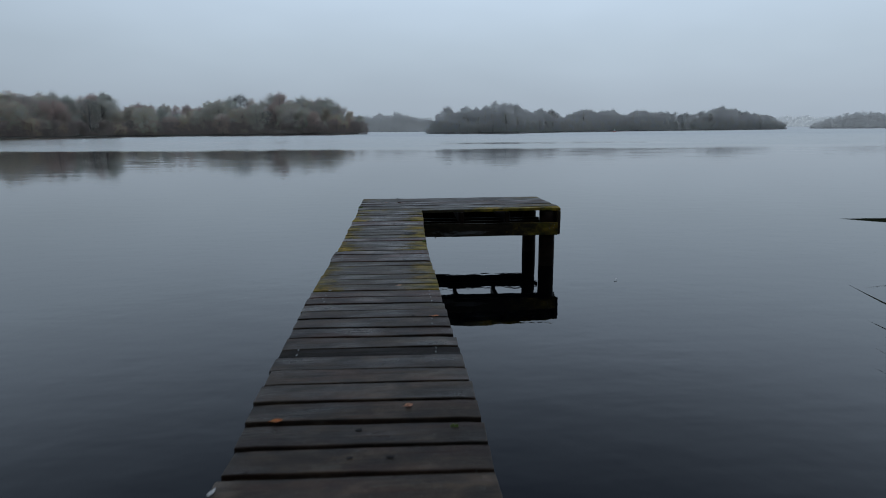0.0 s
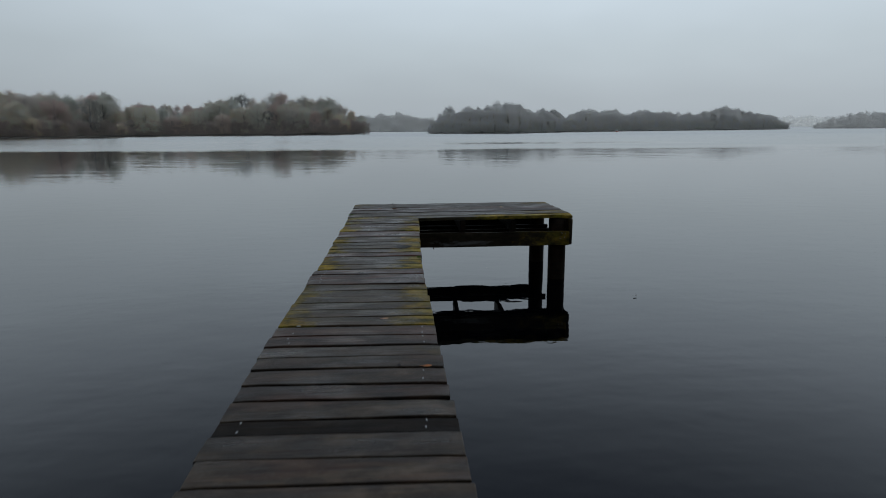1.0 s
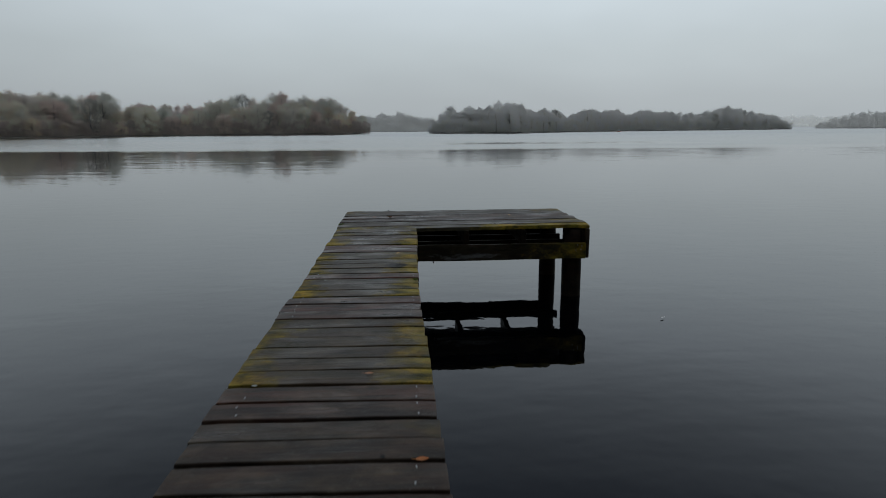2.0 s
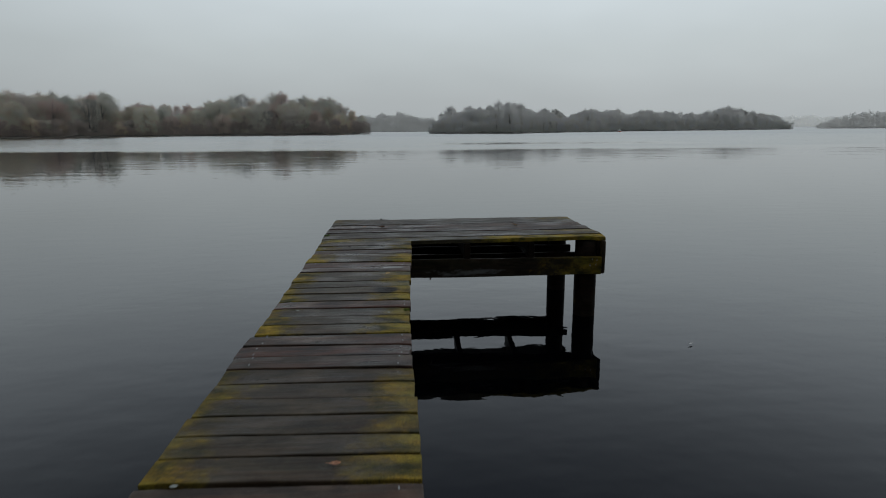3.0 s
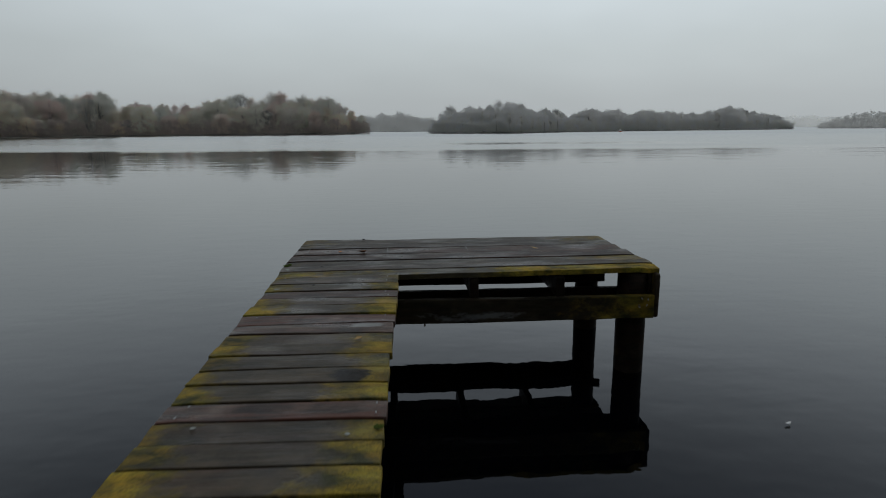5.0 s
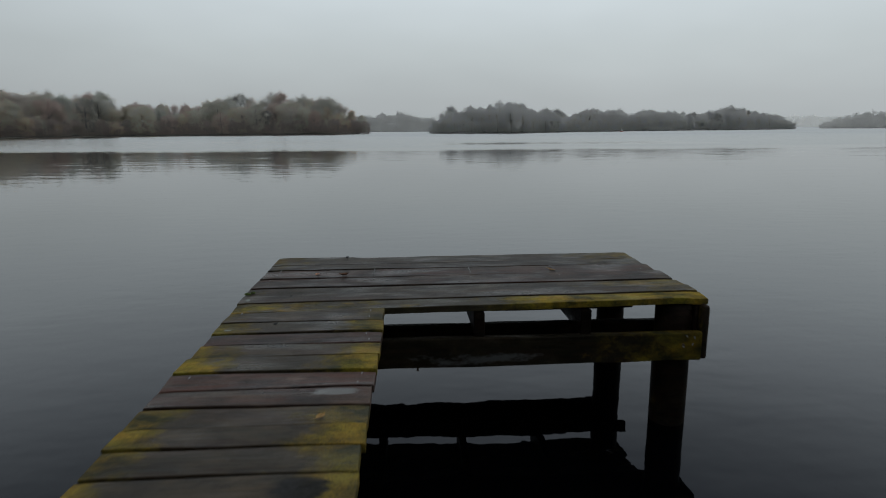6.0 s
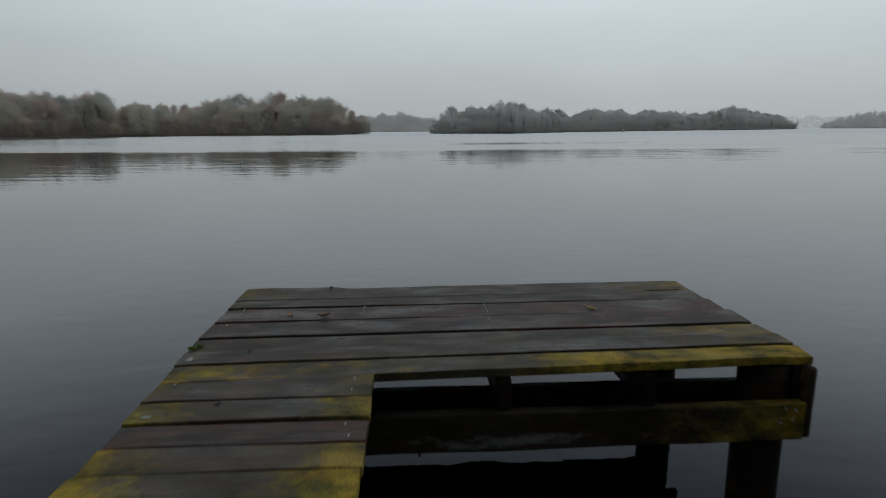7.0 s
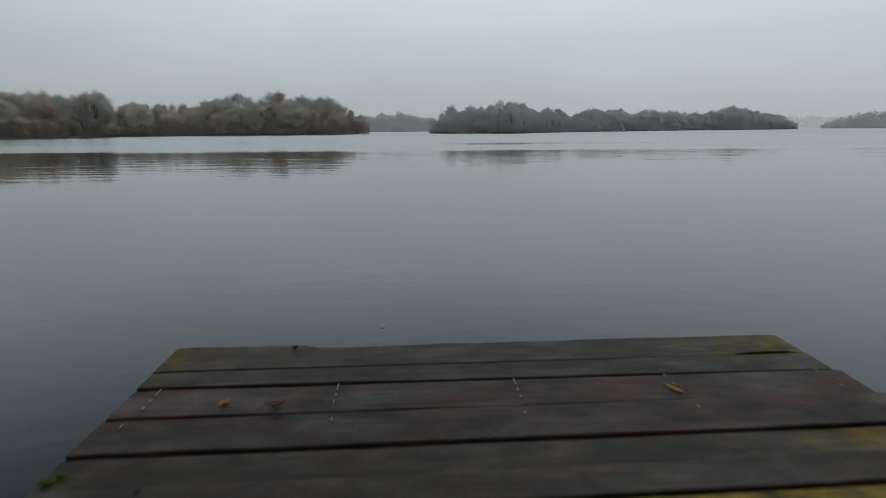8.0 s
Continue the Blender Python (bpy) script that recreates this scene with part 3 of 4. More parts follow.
for ob in KINDS:
    for o in (*ob.children_recursive, ob):
        bpy.data.objects.remove(o)


# ---- jetty ----
jetty = empty("jetty", (0, 0, 0))
tagged(jetty, "old L-shaped wooden jetty of weathered mossy boards", "jetty")
DECK_TOP, BOARD = 0.900, 0.042


def deck_z(x, y):
    """Height of the deck's top, sloped a little down towards the bank to fit the camera's view."""
    return DECK_TOP + 0.0024 * (x - 0.5) + 0.0078 * y


def board(x0, x1, near, far, seed, moss=0.0, brown=0.0, dark=0.0, notch=None, lift=0.0, mat=DECK, worn_edge=False, lopsided=0.0, rounded=False):
    """One deck board along x, slightly cupped, its arrises and ends worn round. near, far: the places of its two edges at either end."""
    rng = random.Random(seed)
    length, width = x1 - x0, (far[0] + far[1] - near[0] - near[1]) / 2
    cx, cy = (x0 + x1) / 2, (near[0] + near[1] + far[0] + far[1]) / 4
    cuts = max(8, int(length / 0.09))
    bm = box(length, width, BOARD, 0.0, cuts)
    sharp = [e for e in bm.edges if len(e.link_faces) == 2 and e.calc_face_angle(0) > 0.5]
    bmesh.ops.bevel(bm, geom=sharp, offset=0.0042, segments=2, affect="EDGES", profile=0.5)
    twist, cup = rng.uniform(-0.008, 0.008), rng.uniform(-0.0025, 0.0015)
    for v in bm.verts:
        u, w = v.co.x / length, v.co.y / width
        lo, hi = near[0] + (near[1] - near[0]) * (u + 0.5), far[0] + (far[1] - far[0]) * (u + 0.5)
        worn = max(0.0, abs(u) * 2 - 1 + 0.05 / length) / (0.05 / length)
        v.co.z += twist * u * w * 2 + cup * (1 - 4 * w * w) - 0.005 * worn * worn * (1 if v.co.z > 0 else 0.3)
        v.co.y = lo + (hi - lo) * (w + 0.5) - cy
        at = v.co.x + cx
        # edges splintered and eaten away here and there
        if abs(w) > 0.3:
            v.co.y += 0.0035 * noise.noise(Vector((v.co.x * 3.0, seed * 1.7, w * 2.0))) - math.copysign(0.006, w) * max(0.0, noise.noise(Vector((at * 7.0, seed * 5.1, w))) - 0.12)
        if abs(u) > 0.45:
            v.co.x += 0.006 * noise.noise(Vector((seed * 2.3, w * 4.0, 5.0))) - math.copysign(0.010, u) * max(0.0, noise.noise(Vector((seed * 3.9, w * 2.5, u))))
        v.co.z += 0.0025 * noise.noise(Vector((v.co.x * 2.0, seed * 3.1, w * 2)))
        if worn_edge and w > 0.2:
            v.co.y -= 0.042 * max(0.0, min((at - 0.62) / 0.06, (2.6 - at) / 2.0, 1.0)) + 0.008 * noise.noise(Vector((at * 5, 2, 7)))
        if rounded and u > 0.45 and w < -0.1:
            v.co.y += 0.018
            v.co.z -= 0.014
        if notch and notch[0] < at < notch[1] and w * notch[3] > 0.2:
            v.co.y -= (notch[2] if v.co.z > 0 else notch[2] + 0.025) * notch[3]
        v.co.z += 0.0024 * v.co.x + 0.0078 * v.co.y
    ob = part("board", bm, mat, jetty, at=pose(cx, cy, deck_z(cx, cy) - BOARD / 2 + lift + rng.uniform(-0.003, 0.003)))
    ob.color = (moss, brown, dark, 1 - lopsided)
    return ob


STAPLE = mesh_of("staple", box(0.0065, 0.018, 0.0035, 0.001, 0, 1), STEEL)


def staple(ob, x, y, turn=0.0):
    """A galvanised staple driven nearly flush into a board."""
    s = new("staple", STAPLE)
    s.parent = ob
    s.matrix_basis = Matrix.Translation((x - ob.location.x, y - ob.location.y, BOARD / 2 + 0.002)) @ Euler((0, 0, turn)).to_matrix().to_4x4()


# joints of the walkway, from the bank outwards: place along the jetty, half the width of the gap, and moss, brownness and darkness of the board beyond it
WALK_NEAR = [(-8.103, .02, 0, 0, .18), (-7.913, .014, 0, 0, .30), (-7.717, .028, 0, 0, .34), (-7.522, .011, 0, 0, 0), (-7.331, .009, 0, 0, 0),
             (-7.160, .005, 0, 0, 0), (-6.980, .003, 0, 0, .95), (-6.852, .014, 0, 0, .2), (-6.670, .013, 0, .3, .1), (-6.515, .006, 0, 0, 0),
             (-6.331, .017, 0, 0, .1), (-6.170, .003, .15, 0, 0), (-6.010, .018, 0, .55, 0), (-5.842, .012, 0, .35, 0)]
WALK_MIDDLE = [(-5.669, .016, .7, 0, .1), (-5.497, .006, .55, 0, 0), (-5.343, .006, .5, 0, 0), (-5.181, .007, .6, 0, 0), (-5.022, .004, .65, 0, 0),
               (-4.860, .004, .45, .1, .3), (-4.695, .005, 0, .35, 0), (-4.531, .012, 0, .95, 0), (-4.374, .012, 0, .5, 0), (-4.204, .018, .85, .2, 0),
               (-4.027, .006, .65, 0, 0), (-3.866, .005, .55, 0, 0), (-3.700, .004, 0, .9, .1)]
WALK_END = [(-3.542, .014, .75, 0, 0), (-3.365, .006, .6, 0, 0), (-3.200, .01, .6, 0, 0), (-3.026, .007, .7, 0, 0), (-2.875, .005, .65, 0, 0),
            (-2.713, .006, 0, .55, 0), (-2.550, .01, 0, .95, 0), (-2.375, .013, .85, 0, 0), (-2.187, .007, .65, 0, 0), (-2.020, .004, 0, .75, .1),
            (-1.854, .014, .7, 0, 0), (-1.673, .005, .4, 0, 0), (-1.468, .01, 0, 0, 0)]
WALK_BANK = [(-8.103 - 0.186 * k, 0.014, 0, 0, 0.1) for k in range(23, 0, -1)]
JOINTS = WALK_BANK + WALK_NEAR + WALK_MIDDLE + WALK_END
STAPLED = (-6.98, -6.515, -6.01, -5.842, -4.695, -4.531, -4.374, -3.7, -2.55, -2.02, -1.673)
LEFT_EDGE = ((-8.1, -7.3, -6.3, -5.6, -5.1, -4.5, -3.9, -3.5, -2.8, -2.4, -1.85, -1.5), (.016, -.002, -.013, -.012, .004, .004, .022, .026, .018, .018, .034, .022))
RIGHT_EDGE = ((-8.1, -7.5, -7.0, -6.69, -6.3, -5.9, -5.4, -5.0, -4.5, -3.9, -3.5, -2.8, -2.4, -1.85), (1.030, 1.022, 1.008, .995, .974, .965, .957, .945, .934, .928, .937, .941, .953, .957))
SKEW = ((-8.1, -4.6, -3.5, -2.4, -1.85, -1.46), (-.030, -.034, -.010, -.012, -.006, .020))
rng = random.Random(5)
for i, ((a, ga, moss, brown, dark), (b, gb, *_)) in enumerate(zip(JOINTS, JOINTS[1:])):
    x0 = float(np.interp(a, *LEFT_EDGE)) + rng.uniform(-0.007, 0.007)
    x1 = float(np.interp(a, *RIGHT_EDGE)) + rng.uniform(-0.005, 0.005)
    sa, sb = float(np.interp(a, *SKEW)) / 2, float(np.interp(b, *SKEW)) / 2
    y0, y1 = a + ga * 0.8 + 0.001, b - gb * 0.8
    ob = board(x0, x1, (y0 - sa, y0 + sa), (y1 - sb, y1 + sb), i + 1, moss, brown, dark + 0.10 * min(1.0, max(0.0, (-5.8 - a) / 0.6)),
               lift=rng.uniform(-0.003, 0.003), mat={-3.365: DAMP_DECK, -2.713: SMEARED_DECK}.get(round(a, 3), DECK))
    if round(a, 3) in STAPLED:
        mid, gap = (a + b) / 2, (b - a) * 0.27
        for x in (0.105, 0.878):
            for dy in (-gap, gap):
                if rng.random() < (0.6 if x < 0.5 else 0.92):
                    staple(ob, x + rng.uniform(-0.014, 0.014), mid + dy + (0.47 - x) * -2 * sa + rng.uniform(-0.01, 0.01), rng.uniform(-0.12, 0.12))

# the landing stage: long boards side by side across the head of the jetty
HEAD_JOINTS = [(-1.478, -1.414, 0.0, 1.35, 0, 0), (-1.299, -1.248, .012, 0.26, 0, 0), (-1.118, -1.090, .0022, 0.42, 0, 0), (-0.948, -0.920, .013, 0.08, 0.55, 0.08),
               (-0.690, -0.690, .0022, 0.08, 0.75, 0.05), (-0.434, -0.462, .012, 0.25, 0.1, 0.08), (-0.258, -0.268, .009, 0.40, 0.1, 0.12), (0.042, -0.026, 0.0, 0, 0, 0)]
HEAD_ENDS = ((0.022, 3.040), (0.004, 3.040), (0.006, 3.030), (0.004, 3.018), (0.010, 2.994), (0.006, 2.978), (0.0, 2.984))
for k, ((a0, a1, g0, moss, brown, dark), (b0, b1, g1, *_)) in enumerate(zip(HEAD_JOINTS, HEAD_JOINTS[1:])):
    x0, x1 = HEAD_ENDS[k]
    ob = board(x0, x1, (a0 + g0, a1 + g0), (b0 - g1, b1 - g1), 100 + k, moss, brown, dark + 0.30, notch=(2.66, 2.91, 0.028, -1) if k == 6 else None,
               worn_edge=k == 6, lopsided=0.9 if k == 0 else 0.3 if k < 3 else 0.0, rounded=k == 0)
    if brown > 0.5:
        for x in (0.11, 0.85, 1.57, 2.22, 2.89):
            for dy in ((-0.047, 0.015, 0.075, 0.105) if k == 4 else (0.06,)):
                staple(ob, x + random.Random(int(x * 100) + k).uniform(-0.012, 0.012), (a0 + a1 + b0 + b1) / 4 + dy, 0.05)


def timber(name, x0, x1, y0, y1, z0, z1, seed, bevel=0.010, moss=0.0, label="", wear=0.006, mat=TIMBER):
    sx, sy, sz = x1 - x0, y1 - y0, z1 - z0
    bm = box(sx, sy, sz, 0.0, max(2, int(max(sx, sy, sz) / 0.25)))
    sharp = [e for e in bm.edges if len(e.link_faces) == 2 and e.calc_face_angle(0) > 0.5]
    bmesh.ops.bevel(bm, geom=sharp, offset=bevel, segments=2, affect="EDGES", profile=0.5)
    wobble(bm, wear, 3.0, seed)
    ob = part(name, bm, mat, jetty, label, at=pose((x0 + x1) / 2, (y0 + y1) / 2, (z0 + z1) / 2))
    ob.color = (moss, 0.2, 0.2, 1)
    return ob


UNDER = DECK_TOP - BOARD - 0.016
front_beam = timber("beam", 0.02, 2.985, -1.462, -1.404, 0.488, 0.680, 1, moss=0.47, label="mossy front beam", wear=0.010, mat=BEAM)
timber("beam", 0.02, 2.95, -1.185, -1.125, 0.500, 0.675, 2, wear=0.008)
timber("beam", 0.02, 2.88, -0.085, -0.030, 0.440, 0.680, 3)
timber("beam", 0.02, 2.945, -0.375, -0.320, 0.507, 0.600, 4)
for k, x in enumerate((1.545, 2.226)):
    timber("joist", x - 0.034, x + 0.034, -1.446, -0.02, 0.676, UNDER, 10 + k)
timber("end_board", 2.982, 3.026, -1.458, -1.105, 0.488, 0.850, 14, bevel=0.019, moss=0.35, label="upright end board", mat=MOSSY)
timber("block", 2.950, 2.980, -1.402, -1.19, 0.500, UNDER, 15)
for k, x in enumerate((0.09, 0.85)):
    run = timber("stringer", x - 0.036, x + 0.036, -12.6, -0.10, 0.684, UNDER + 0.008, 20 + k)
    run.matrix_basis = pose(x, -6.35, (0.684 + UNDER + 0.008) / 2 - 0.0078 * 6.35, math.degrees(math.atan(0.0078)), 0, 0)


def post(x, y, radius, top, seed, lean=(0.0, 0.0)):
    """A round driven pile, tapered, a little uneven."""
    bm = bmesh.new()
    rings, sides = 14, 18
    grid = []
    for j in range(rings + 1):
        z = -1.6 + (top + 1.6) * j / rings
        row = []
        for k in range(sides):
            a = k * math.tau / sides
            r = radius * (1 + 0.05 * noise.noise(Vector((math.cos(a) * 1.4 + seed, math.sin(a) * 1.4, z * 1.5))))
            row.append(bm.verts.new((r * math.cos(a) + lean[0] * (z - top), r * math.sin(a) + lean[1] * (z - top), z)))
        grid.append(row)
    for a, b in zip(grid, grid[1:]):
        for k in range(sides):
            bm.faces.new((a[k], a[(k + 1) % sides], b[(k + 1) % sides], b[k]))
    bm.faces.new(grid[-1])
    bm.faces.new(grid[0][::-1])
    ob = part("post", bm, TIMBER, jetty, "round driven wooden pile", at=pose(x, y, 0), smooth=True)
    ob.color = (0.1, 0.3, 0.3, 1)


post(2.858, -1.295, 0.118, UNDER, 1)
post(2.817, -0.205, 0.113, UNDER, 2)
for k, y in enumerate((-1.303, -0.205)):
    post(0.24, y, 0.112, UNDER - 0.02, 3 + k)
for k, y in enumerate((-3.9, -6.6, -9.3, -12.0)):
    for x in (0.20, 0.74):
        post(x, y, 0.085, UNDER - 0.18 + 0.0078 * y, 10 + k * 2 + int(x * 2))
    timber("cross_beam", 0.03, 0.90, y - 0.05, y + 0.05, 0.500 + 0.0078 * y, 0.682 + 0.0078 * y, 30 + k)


def bolt(x, y, z, down=False):
    bm = bmesh.new()
    bmesh.ops.create_cone(bm, cap_ends=True, segments=8, radius1=0.008, radius2=0.006, depth=0.024)
    part("bolt", bm, RUST, jetty, "rusty bolt head", at=pose(x, y, z, 0 if down else 90, 0, 0))


bolt(1.15, -1.435, 0.475, True)
for x in (0.24, 2.858):
    bolt(x, -1.466, 0.60)
for x, z, turn in ((2.88, 0.655, 40), (2.92, 0.60, -30), (2.86, 0.585, 60), (2.93, 0.645, 15)):
    s = new("staple", STAPLE)
    s.parent = front_beam
    s.matrix_basis = pose(x - front_beam.location.x, -0.031, z - front_beam.location.z, 90, 0, 0) @ pose(0, 0, 0, 0, 0, turn)


# ---- small things on the boards ----
def splat(sx, sy, seed, thick=0.0015):
    bm = bmesh.new()
    pts = []
    for k in range(18):
        a = k * math.tau / 18
        r = 1 + 0.5 * noise.noise(Vector((math.cos(a) * 1.6, math.sin(a) * 1.6, seed * 3.7)))
        pts.append((sx * r * math.cos(a), sy * r * math.sin(a)))
    low = [bm.verts.new((x, y, 0)) for x, y in pts]
    high = [bm.verts.new((x * 0.86, y * 0.86, thick)) for x, y in pts]
    bm.faces.new(high)
    for k in range(18):
        bm.faces.new((low[k], low[(k + 1) % 18], high[(k + 1) % 18], high[k]))
    return bm


for x, y, sx, sy, seed in ((0.104, -1.801, 0.020, 0.011, 2), (0.197, -3.751, 0.011, 0.010, 3), (0.793, -3.838, 0.010, 0.008, 4),
                           (0.065, -1.230, 0.016, 0.022, 5), (0.126, -5.665, 0.014, 0.010, 7)):
    tagged(part("bird_dropping", splat(sx, sy, seed), WHITE_STAIN, at=pose(x, y, deck_z(x, y) + 0.004)), "pale chalky bird dropping on the boards", "dropping")
for x, y, sx, sy, seed in ((0.344, -1.708, 0.014, 0.022, 12), (0.501, -7.792, 0.016, 0.010, 13), (0.481, -8.000, 0.012, 0.008, 14),
                           (0.638, -8.004, 0.020, 0.008, 15), (0.749, -6.314, 0.010, 0.012, 16), (0.325, -1.150, 0.010, 0.016, 17)):
    tagged(part("damp_patch", splat(sx, sy, seed, 0.001), DARK_STAIN, at=pose(x, y, deck_z(x, y) + 0.004)), "small dark damp patch on the boards", "stain")


def fallen_leaf(x, y, length, width, turn, mat, label, curl=0.25, lift=0.006):
    """A dead leaf: pointed blade, bent along its midrib, with a stalk."""
    bm = bmesh.new()
    rows = []
    for j in range(9):
        u = j / 8
        w = width * math.sin(math.pi * min(1.0, u * 0.96 + 0.04)) ** 0.8 * 0.5
        z = curl * length * (u - 0.5) ** 2
        rows.append([bm.verts.new((length * (u - 0.5), s * w, z + abs(s) * w * 0.5 * curl * 2 + 0.002 * noise.noise(Vector((u * 4, s, x * 9))))) for s in (-1, 0, 1)])
    for a, b in zip(rows, rows[1:]):
        for k in range(2):
            bm.faces.new((a[k], a[k + 1], b[k + 1], b[k]))
    bmesh.ops.solidify(bm, geom=bm.faces[:], thickness=0.0012)
    ob = part("fallen_leaf", bm, mat, at=pose(x, y, deck_z(x, y) + lift, 0, 0, turn), smooth=True)
    tagged(ob, label, "leaf", "leaves lying on the jetty")
    bm = bmesh.new()
    limb(bm, (-length * 0.48, 0, curl * length * 0.25), (-length * 0.8, 0.004, 0.004), 0.0011, 0.0008, 5)
    part("stalk", bm, mat, ob)


fallen_leaf(0.147, -7.698, 0.050, 0.034, 8, LEAF_ORANGE, "orange-brown dead leaf caught in a joint of the boards", 0.5, 0.004)
fallen_leaf(0.710, -7.596, 0.042, 0.034, 30, LEAF_PALE, "pale pinkish dead leaf lying on a board")
fallen_leaf(0.894, -6.346, 0.050, 0.026, 5, LEAF_ORANGE, "reddish dead leaf caught in a joint of the boards")
fallen_leaf(0.654, -5.570, 0.044, 0.024, 5, LEAF_PALE, "pale orange dead leaf on a mossy board")
fallen_leaf(0.757, -2.829, 0.050, 0.030, 60, LEAF_TAN, "yellow-orange dead leaf on a mossy board")
fallen_leaf(0.417, -0.590, 0.046, 0.034, 70, LEAF_ORANGE, "small orange dead leaf on the landing stage")
fallen_leaf(0.622, -0.640, 0.075, 0.034, 20, LEAF_BROWN, "curled brown dead leaf on the landing stage", 0.9)
fallen_leaf(2.197, -0.612, 0.085, 0.030, -62, LEAF_TAN, "narrow tan dead leaf on the landing stage")

bm = bmesh.new()
bmesh.ops.create_icosphere(bm, subdivisions=2, radius=0.012)
bmesh.ops.scale(bm, vec=(1.2, 1.0, 0.55), verts=bm.verts)
wobble(bm, 0.006, 60, 3)
tagged(part("bark_crumb", bm, DARK_STAIN, at=pose(0.585, -0.02, deck_z(0.585, -0.02) + 0.006), smooth=True), "dark crumb of bark on the far edge of the boards", "debris")


def moss_tuft(x, y, wide, blades, seed):
    """A cushion of moss: short blades leaning out from a rounded heart."""
    r = random.Random(seed)
    bm = bmesh.new()
    for _ in range(blades):
        a, d = r.uniform(0, math.tau), wide * math.sqrt(r.random())
        foot = Vector((d * math.cos(a), 0.6 * d * math.sin(a), 0))
        lean = Vector((math.cos(a) * d / wide + r.uniform(-0.4, 0.4), math.sin(a) * d / wide + r.uniform(-0.4, 0.4), 1.2)).normalized()
        limb(bm, foot, foot + lean * r.uniform(0.006, 0.016) * (1.3 - 0.6 * d / wide), 0.0022, 0.0007, 4)
    tagged(part("moss_tuft", bm, MOSS, at=pose(x, y, deck_z(x, y) - 0.002)), "small cushion of bright green moss on a board's end", "moss", "moss on the jetty")


for x, y, wide, blades, seed in ((0.908, -3.79, 0.017, 80, 1), (0.026, -1.080, 0.020, 100, 2), (0.050, -1.045, 0.012, 50, 3), (0.900, -7.790, 0.014, 50, 4)):
    moss_tuft(x, y, wide, blades, seed)


def feather(x, y, length, turn, z=LAKE + 0.012, where="afloat on the water"):
    bm = bmesh.new()
    rows = []
    for j in range(9):
        u = j / 8
        w = 0.24 * length * math.sin(math.pi * (u * 0.9 + 0.08))
        rows.append([bm.verts.new((length * (u - 0.5), s * w, 0.012 - 0.10 * length * (u - 0.4) ** 2 - 0.006 * abs(s))) for s in (-1, 0, 1)])
    for a, b in zip(rows, rows[1:]):
        for k in range(2):
            bm.faces.new((a[k], a[k + 1], b[k + 1], b[k]))
    bmesh.ops.solidify(bm, geom=bm.faces[:], thickness=0.002)
    tagged(part("feather", bm, FEATHER, at=pose(x, y, z, 0, 0, turn), smooth=True), "small white feather " + where, "feather")


feather(3.586, -2.335, 0.055, 25)
feather(0.857, 2.90, 0.050, 10)
feather(0.026, -8.190, 0.045, 70, deck_z(0.026, -8.19) + 0.004, "caught on the end of a board")


# ---- buoy far out ----
def build_buoy(x, y):
    b = empty("buoy", (x, y, 0))
    tagged(b, "white and red marker buoy afloat on the lake", "buoy")
    for name, profile, mat in (("float", ((0.0, -0.3), (0.55, -0.25), (0.62, 0.12), (0.5, 0.32), (0.0, 0.34)), BUOY_RED),
                               ("top", ((0.0, 0.342), (0.46, 0.342), (0.42, 0.9), (0.16, 1.08), (0.0, 1.1)), BUOY_WHITE)):
        bm = bmesh.new()
        rows = [[bm.verts.new((r * math.cos(k * math.tau / 16), r * math.sin(k * math.tau / 16), z)) for k in range(16)] for r, z in profile[1:-1]]
        for lower, upper in zip(rows, rows[1:]):
            for k in range(16):
                bm.faces.new((lower[k], lower[(k + 1) % 16], upper[(k + 1) % 16], upper[k]))
        bm.faces.new(rows[0][::-1])
        bm.faces.new(rows[-1])
        part(name, bm, mat, b)


build_buoy(92.0, 246.0)


# ---- reeds beside the walkway ----
def blade(bm, base, bend, tip, width, on_edge=False):
    """A long tapering reed leaf along a bent line, folded along its midrib."""
    base, bend, tip = Vector(base), Vector(bend), Vector(tip)
    rows = []
    for j in range(13):
        u = j / 12
        p = base * (1 - u) ** 2 + bend * 2 * u * (1 - u) + tip * u * u
        ahead = ((bend - base) * (1 - u) + (tip - bend) * u).normalized()
        side = ahead.cross(Vector((0, 0, 1)))
        side = side.normalized() if side.length > 1e-4 else Vector((1, 0, 0))
        up = side.cross(ahead)
        if on_edge:
            side, up = up, side
        w = width * 0.5 * min(1.0, 0.4 + 3 * u) * (1 - u ** 3)
        rows.append([bm.verts.new(p - side * w + up * w * 0.5), bm.verts.new(p), bm.verts.new(p + side * w + up * w * 0.5)])
    for a, b in zip(rows, rows[1:]):
        for k in range(2):
            bm.faces.new((a[k], a[k + 1], b[k + 1], b[k]))
    bmesh.ops.solidify(bm, geom=bm.faces[:], thickness=0.0015)


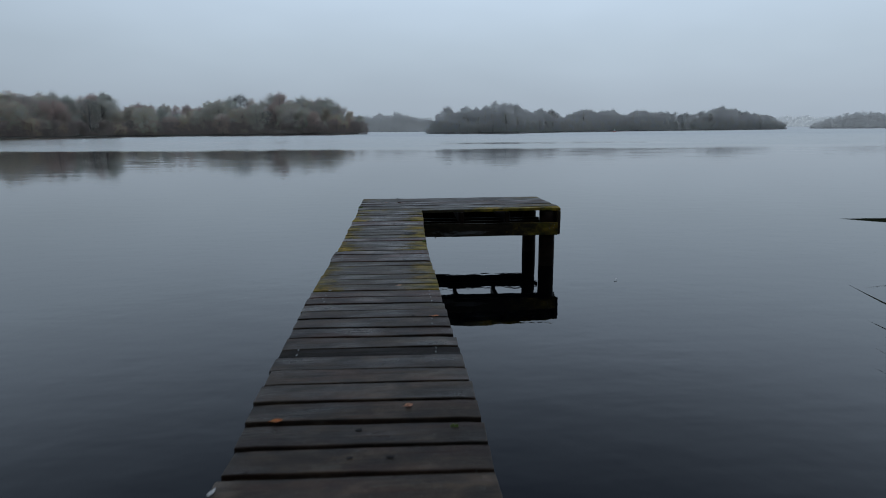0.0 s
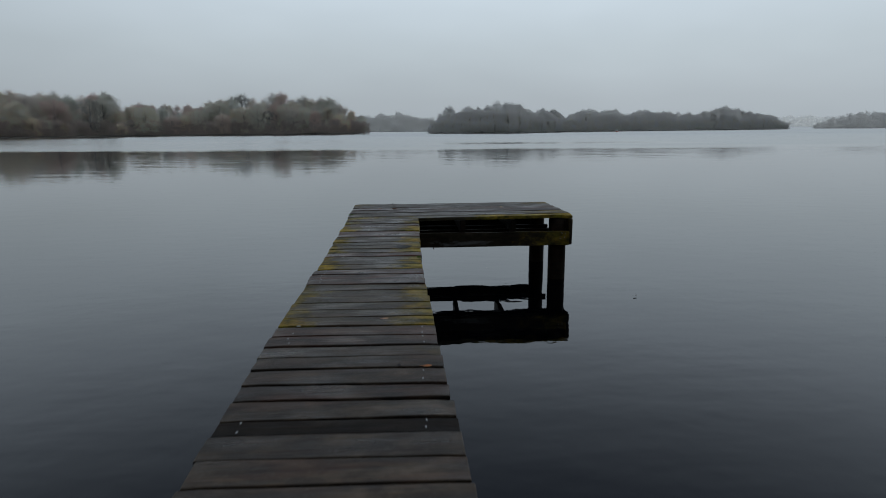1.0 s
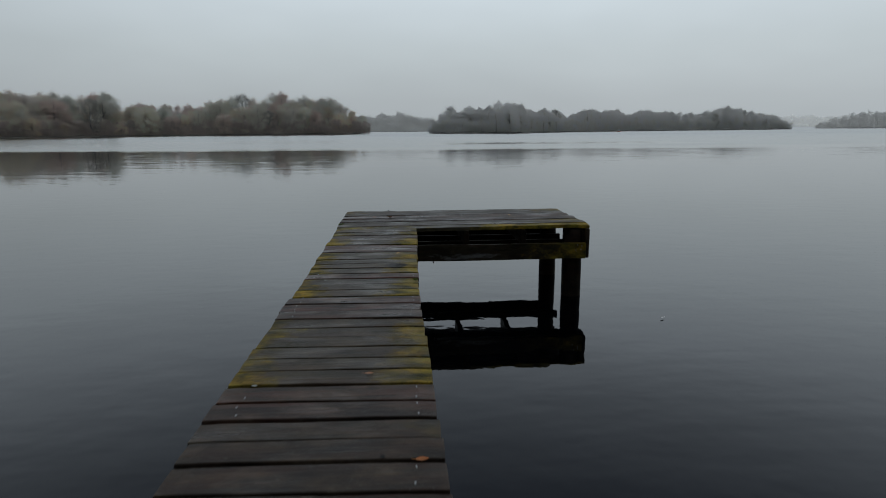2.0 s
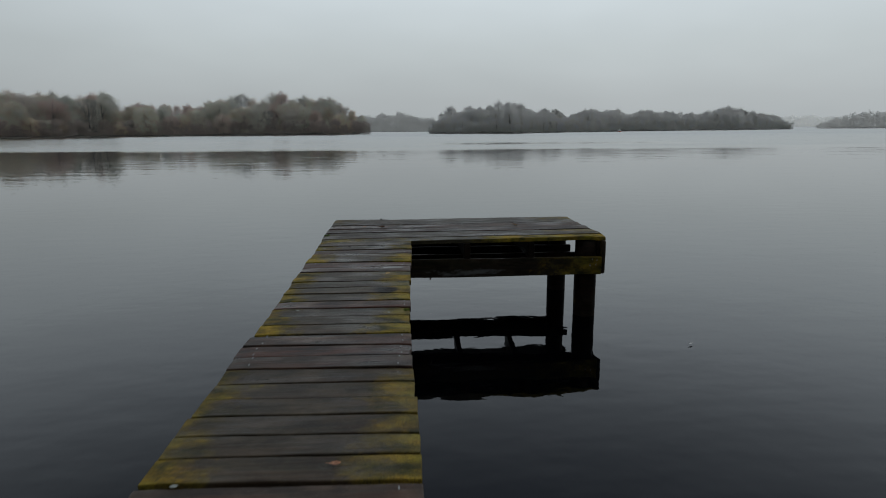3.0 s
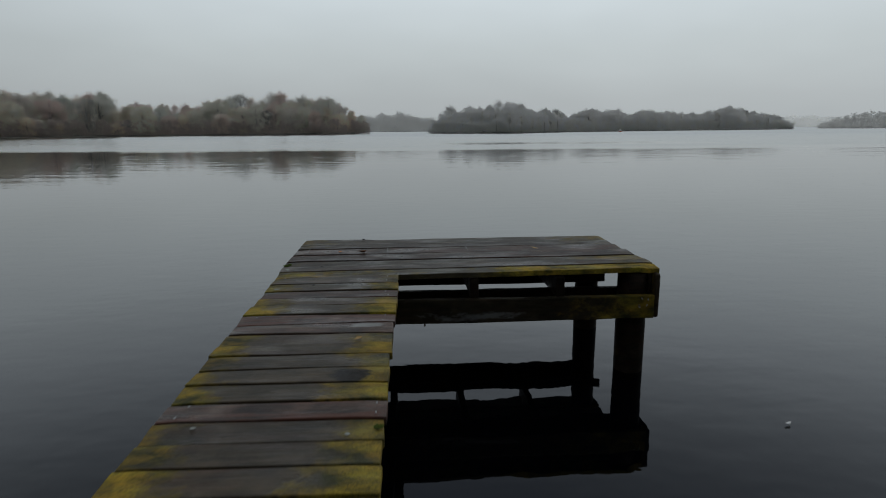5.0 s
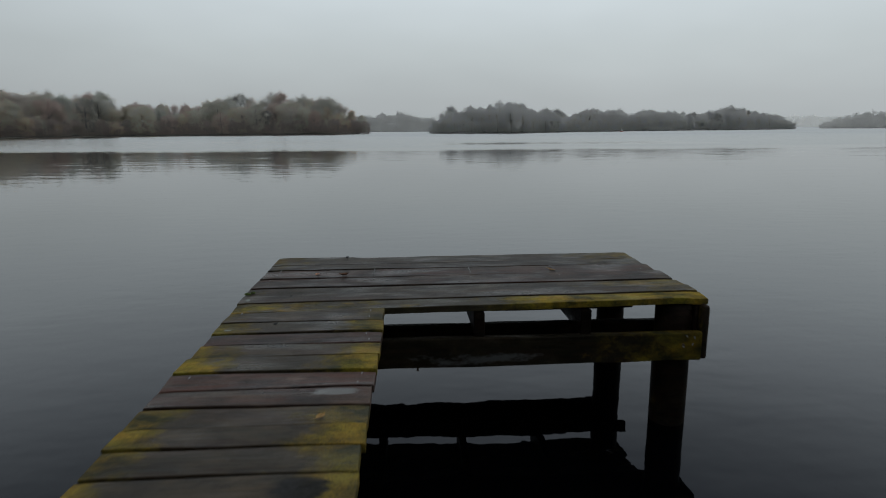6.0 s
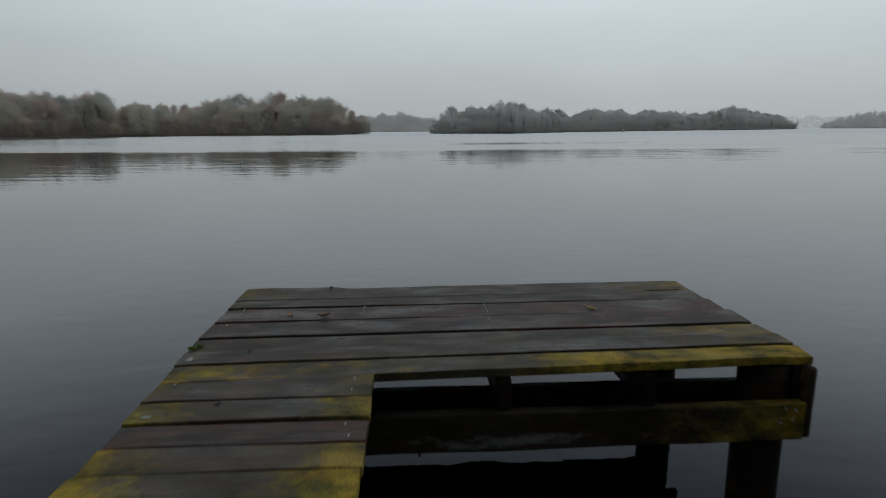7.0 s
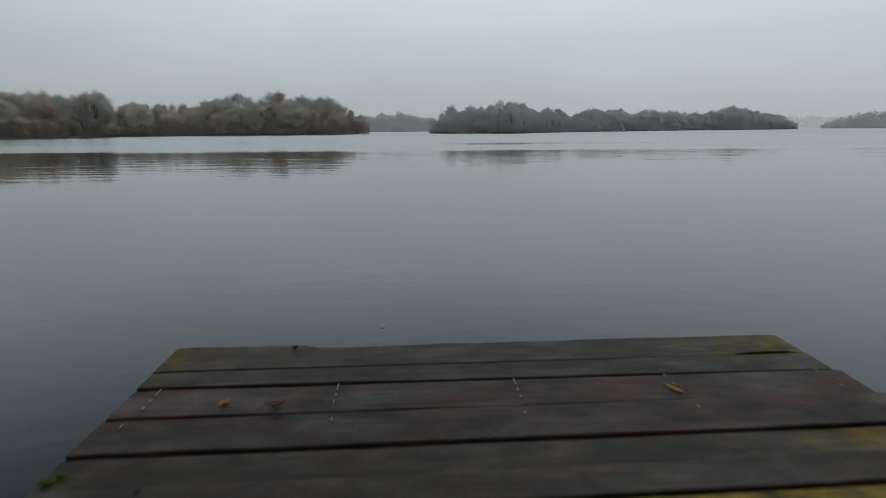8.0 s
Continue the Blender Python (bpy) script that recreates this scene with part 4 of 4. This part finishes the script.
def reed(x, y, high, leaves, seed, plume=True):
    r = random.Random(seed)
    plant_ = empty("reed", (x, y, 0))
    tagged(plant_, "tall dull green reed with long narrow leaves, standing in the water", "reed", "reeds beside the jetty")
    bm = bmesh.new()
    limb(bm, (0, 0, -0.8), (0.02, 0.01, high * 0.6), 0.006, 0.005, 7)
    limb(bm, (0.02, 0.01, high * 0.6), (0.05, 0.0, high), 0.005, 0.003, 7)
    part("stem", bm, REED_DRY, plant_)
    for (bx, by, bz), (mx, my, mz), (tx, ty, tz), w, mat, *on_edge in leaves:
        bm = bmesh.new()
        blade(bm, (bx - x, by - y, bz), (mx - x, my - y, mz), (tx - x, ty - y, tz), w, bool(on_edge))
        part("leaf", bm, mat, plant_, smooth=True)
    if plume:
        bm = bmesh.new()
        for k in range(60):
            u = r.random()
            o = Vector((0.05, 0, high - 0.02 + 0.16 * u))
            limb(bm, o, o + Vector((r.uniform(-1, 1), r.uniform(-1, 1), 1.3)).normalized() * 0.05 * (1.2 - u), 0.002, 0.0008, 3)
        part("plume", bm, PLUME, plant_)


reed(2.783, -8.543, 1.95, [((2.783, -8.543, 1.30), (2.493, -8.423, 1.36), (2.210, -8.195, 1.538), 0.012, REED, True),
                         ((2.783, -8.543, 1.18), (2.493, -8.403, 1.30), (2.248, -8.263, 1.427), 0.012, REED_DRY, True),
                         ((2.783, -8.543, 1.80), (2.493, -8.383, 1.765), (2.203, -8.143, 1.752), 0.034, REED, True)], 1)
reed(3.023, -8.403, 1.75, [((3.023, -8.403, 1.62), (2.643, -8.343, 1.60), (2.278, -8.188, 1.515), 0.018, REED_DRY),
                         ((3.023, -8.403, 0.95), (2.643, -8.343, 1.10), (2.293, -8.238, 1.330), 0.016, REED),
                         ((3.023, -8.403, 1.10), (3.243, -8.243, 1.50), (3.463, -8.143, 1.35), 0.014, REED)], 2)
reed(2.943, -8.703, 1.60, [((2.943, -8.703, 0.80), (2.663, -8.543, 1.05), (2.288, -8.253, 1.262), 0.014, PLUME),
                         ((2.943, -8.703, 1.20), (3.193, -8.793, 1.60), (3.443, -8.943, 1.45), 0.014, REED)], 3)
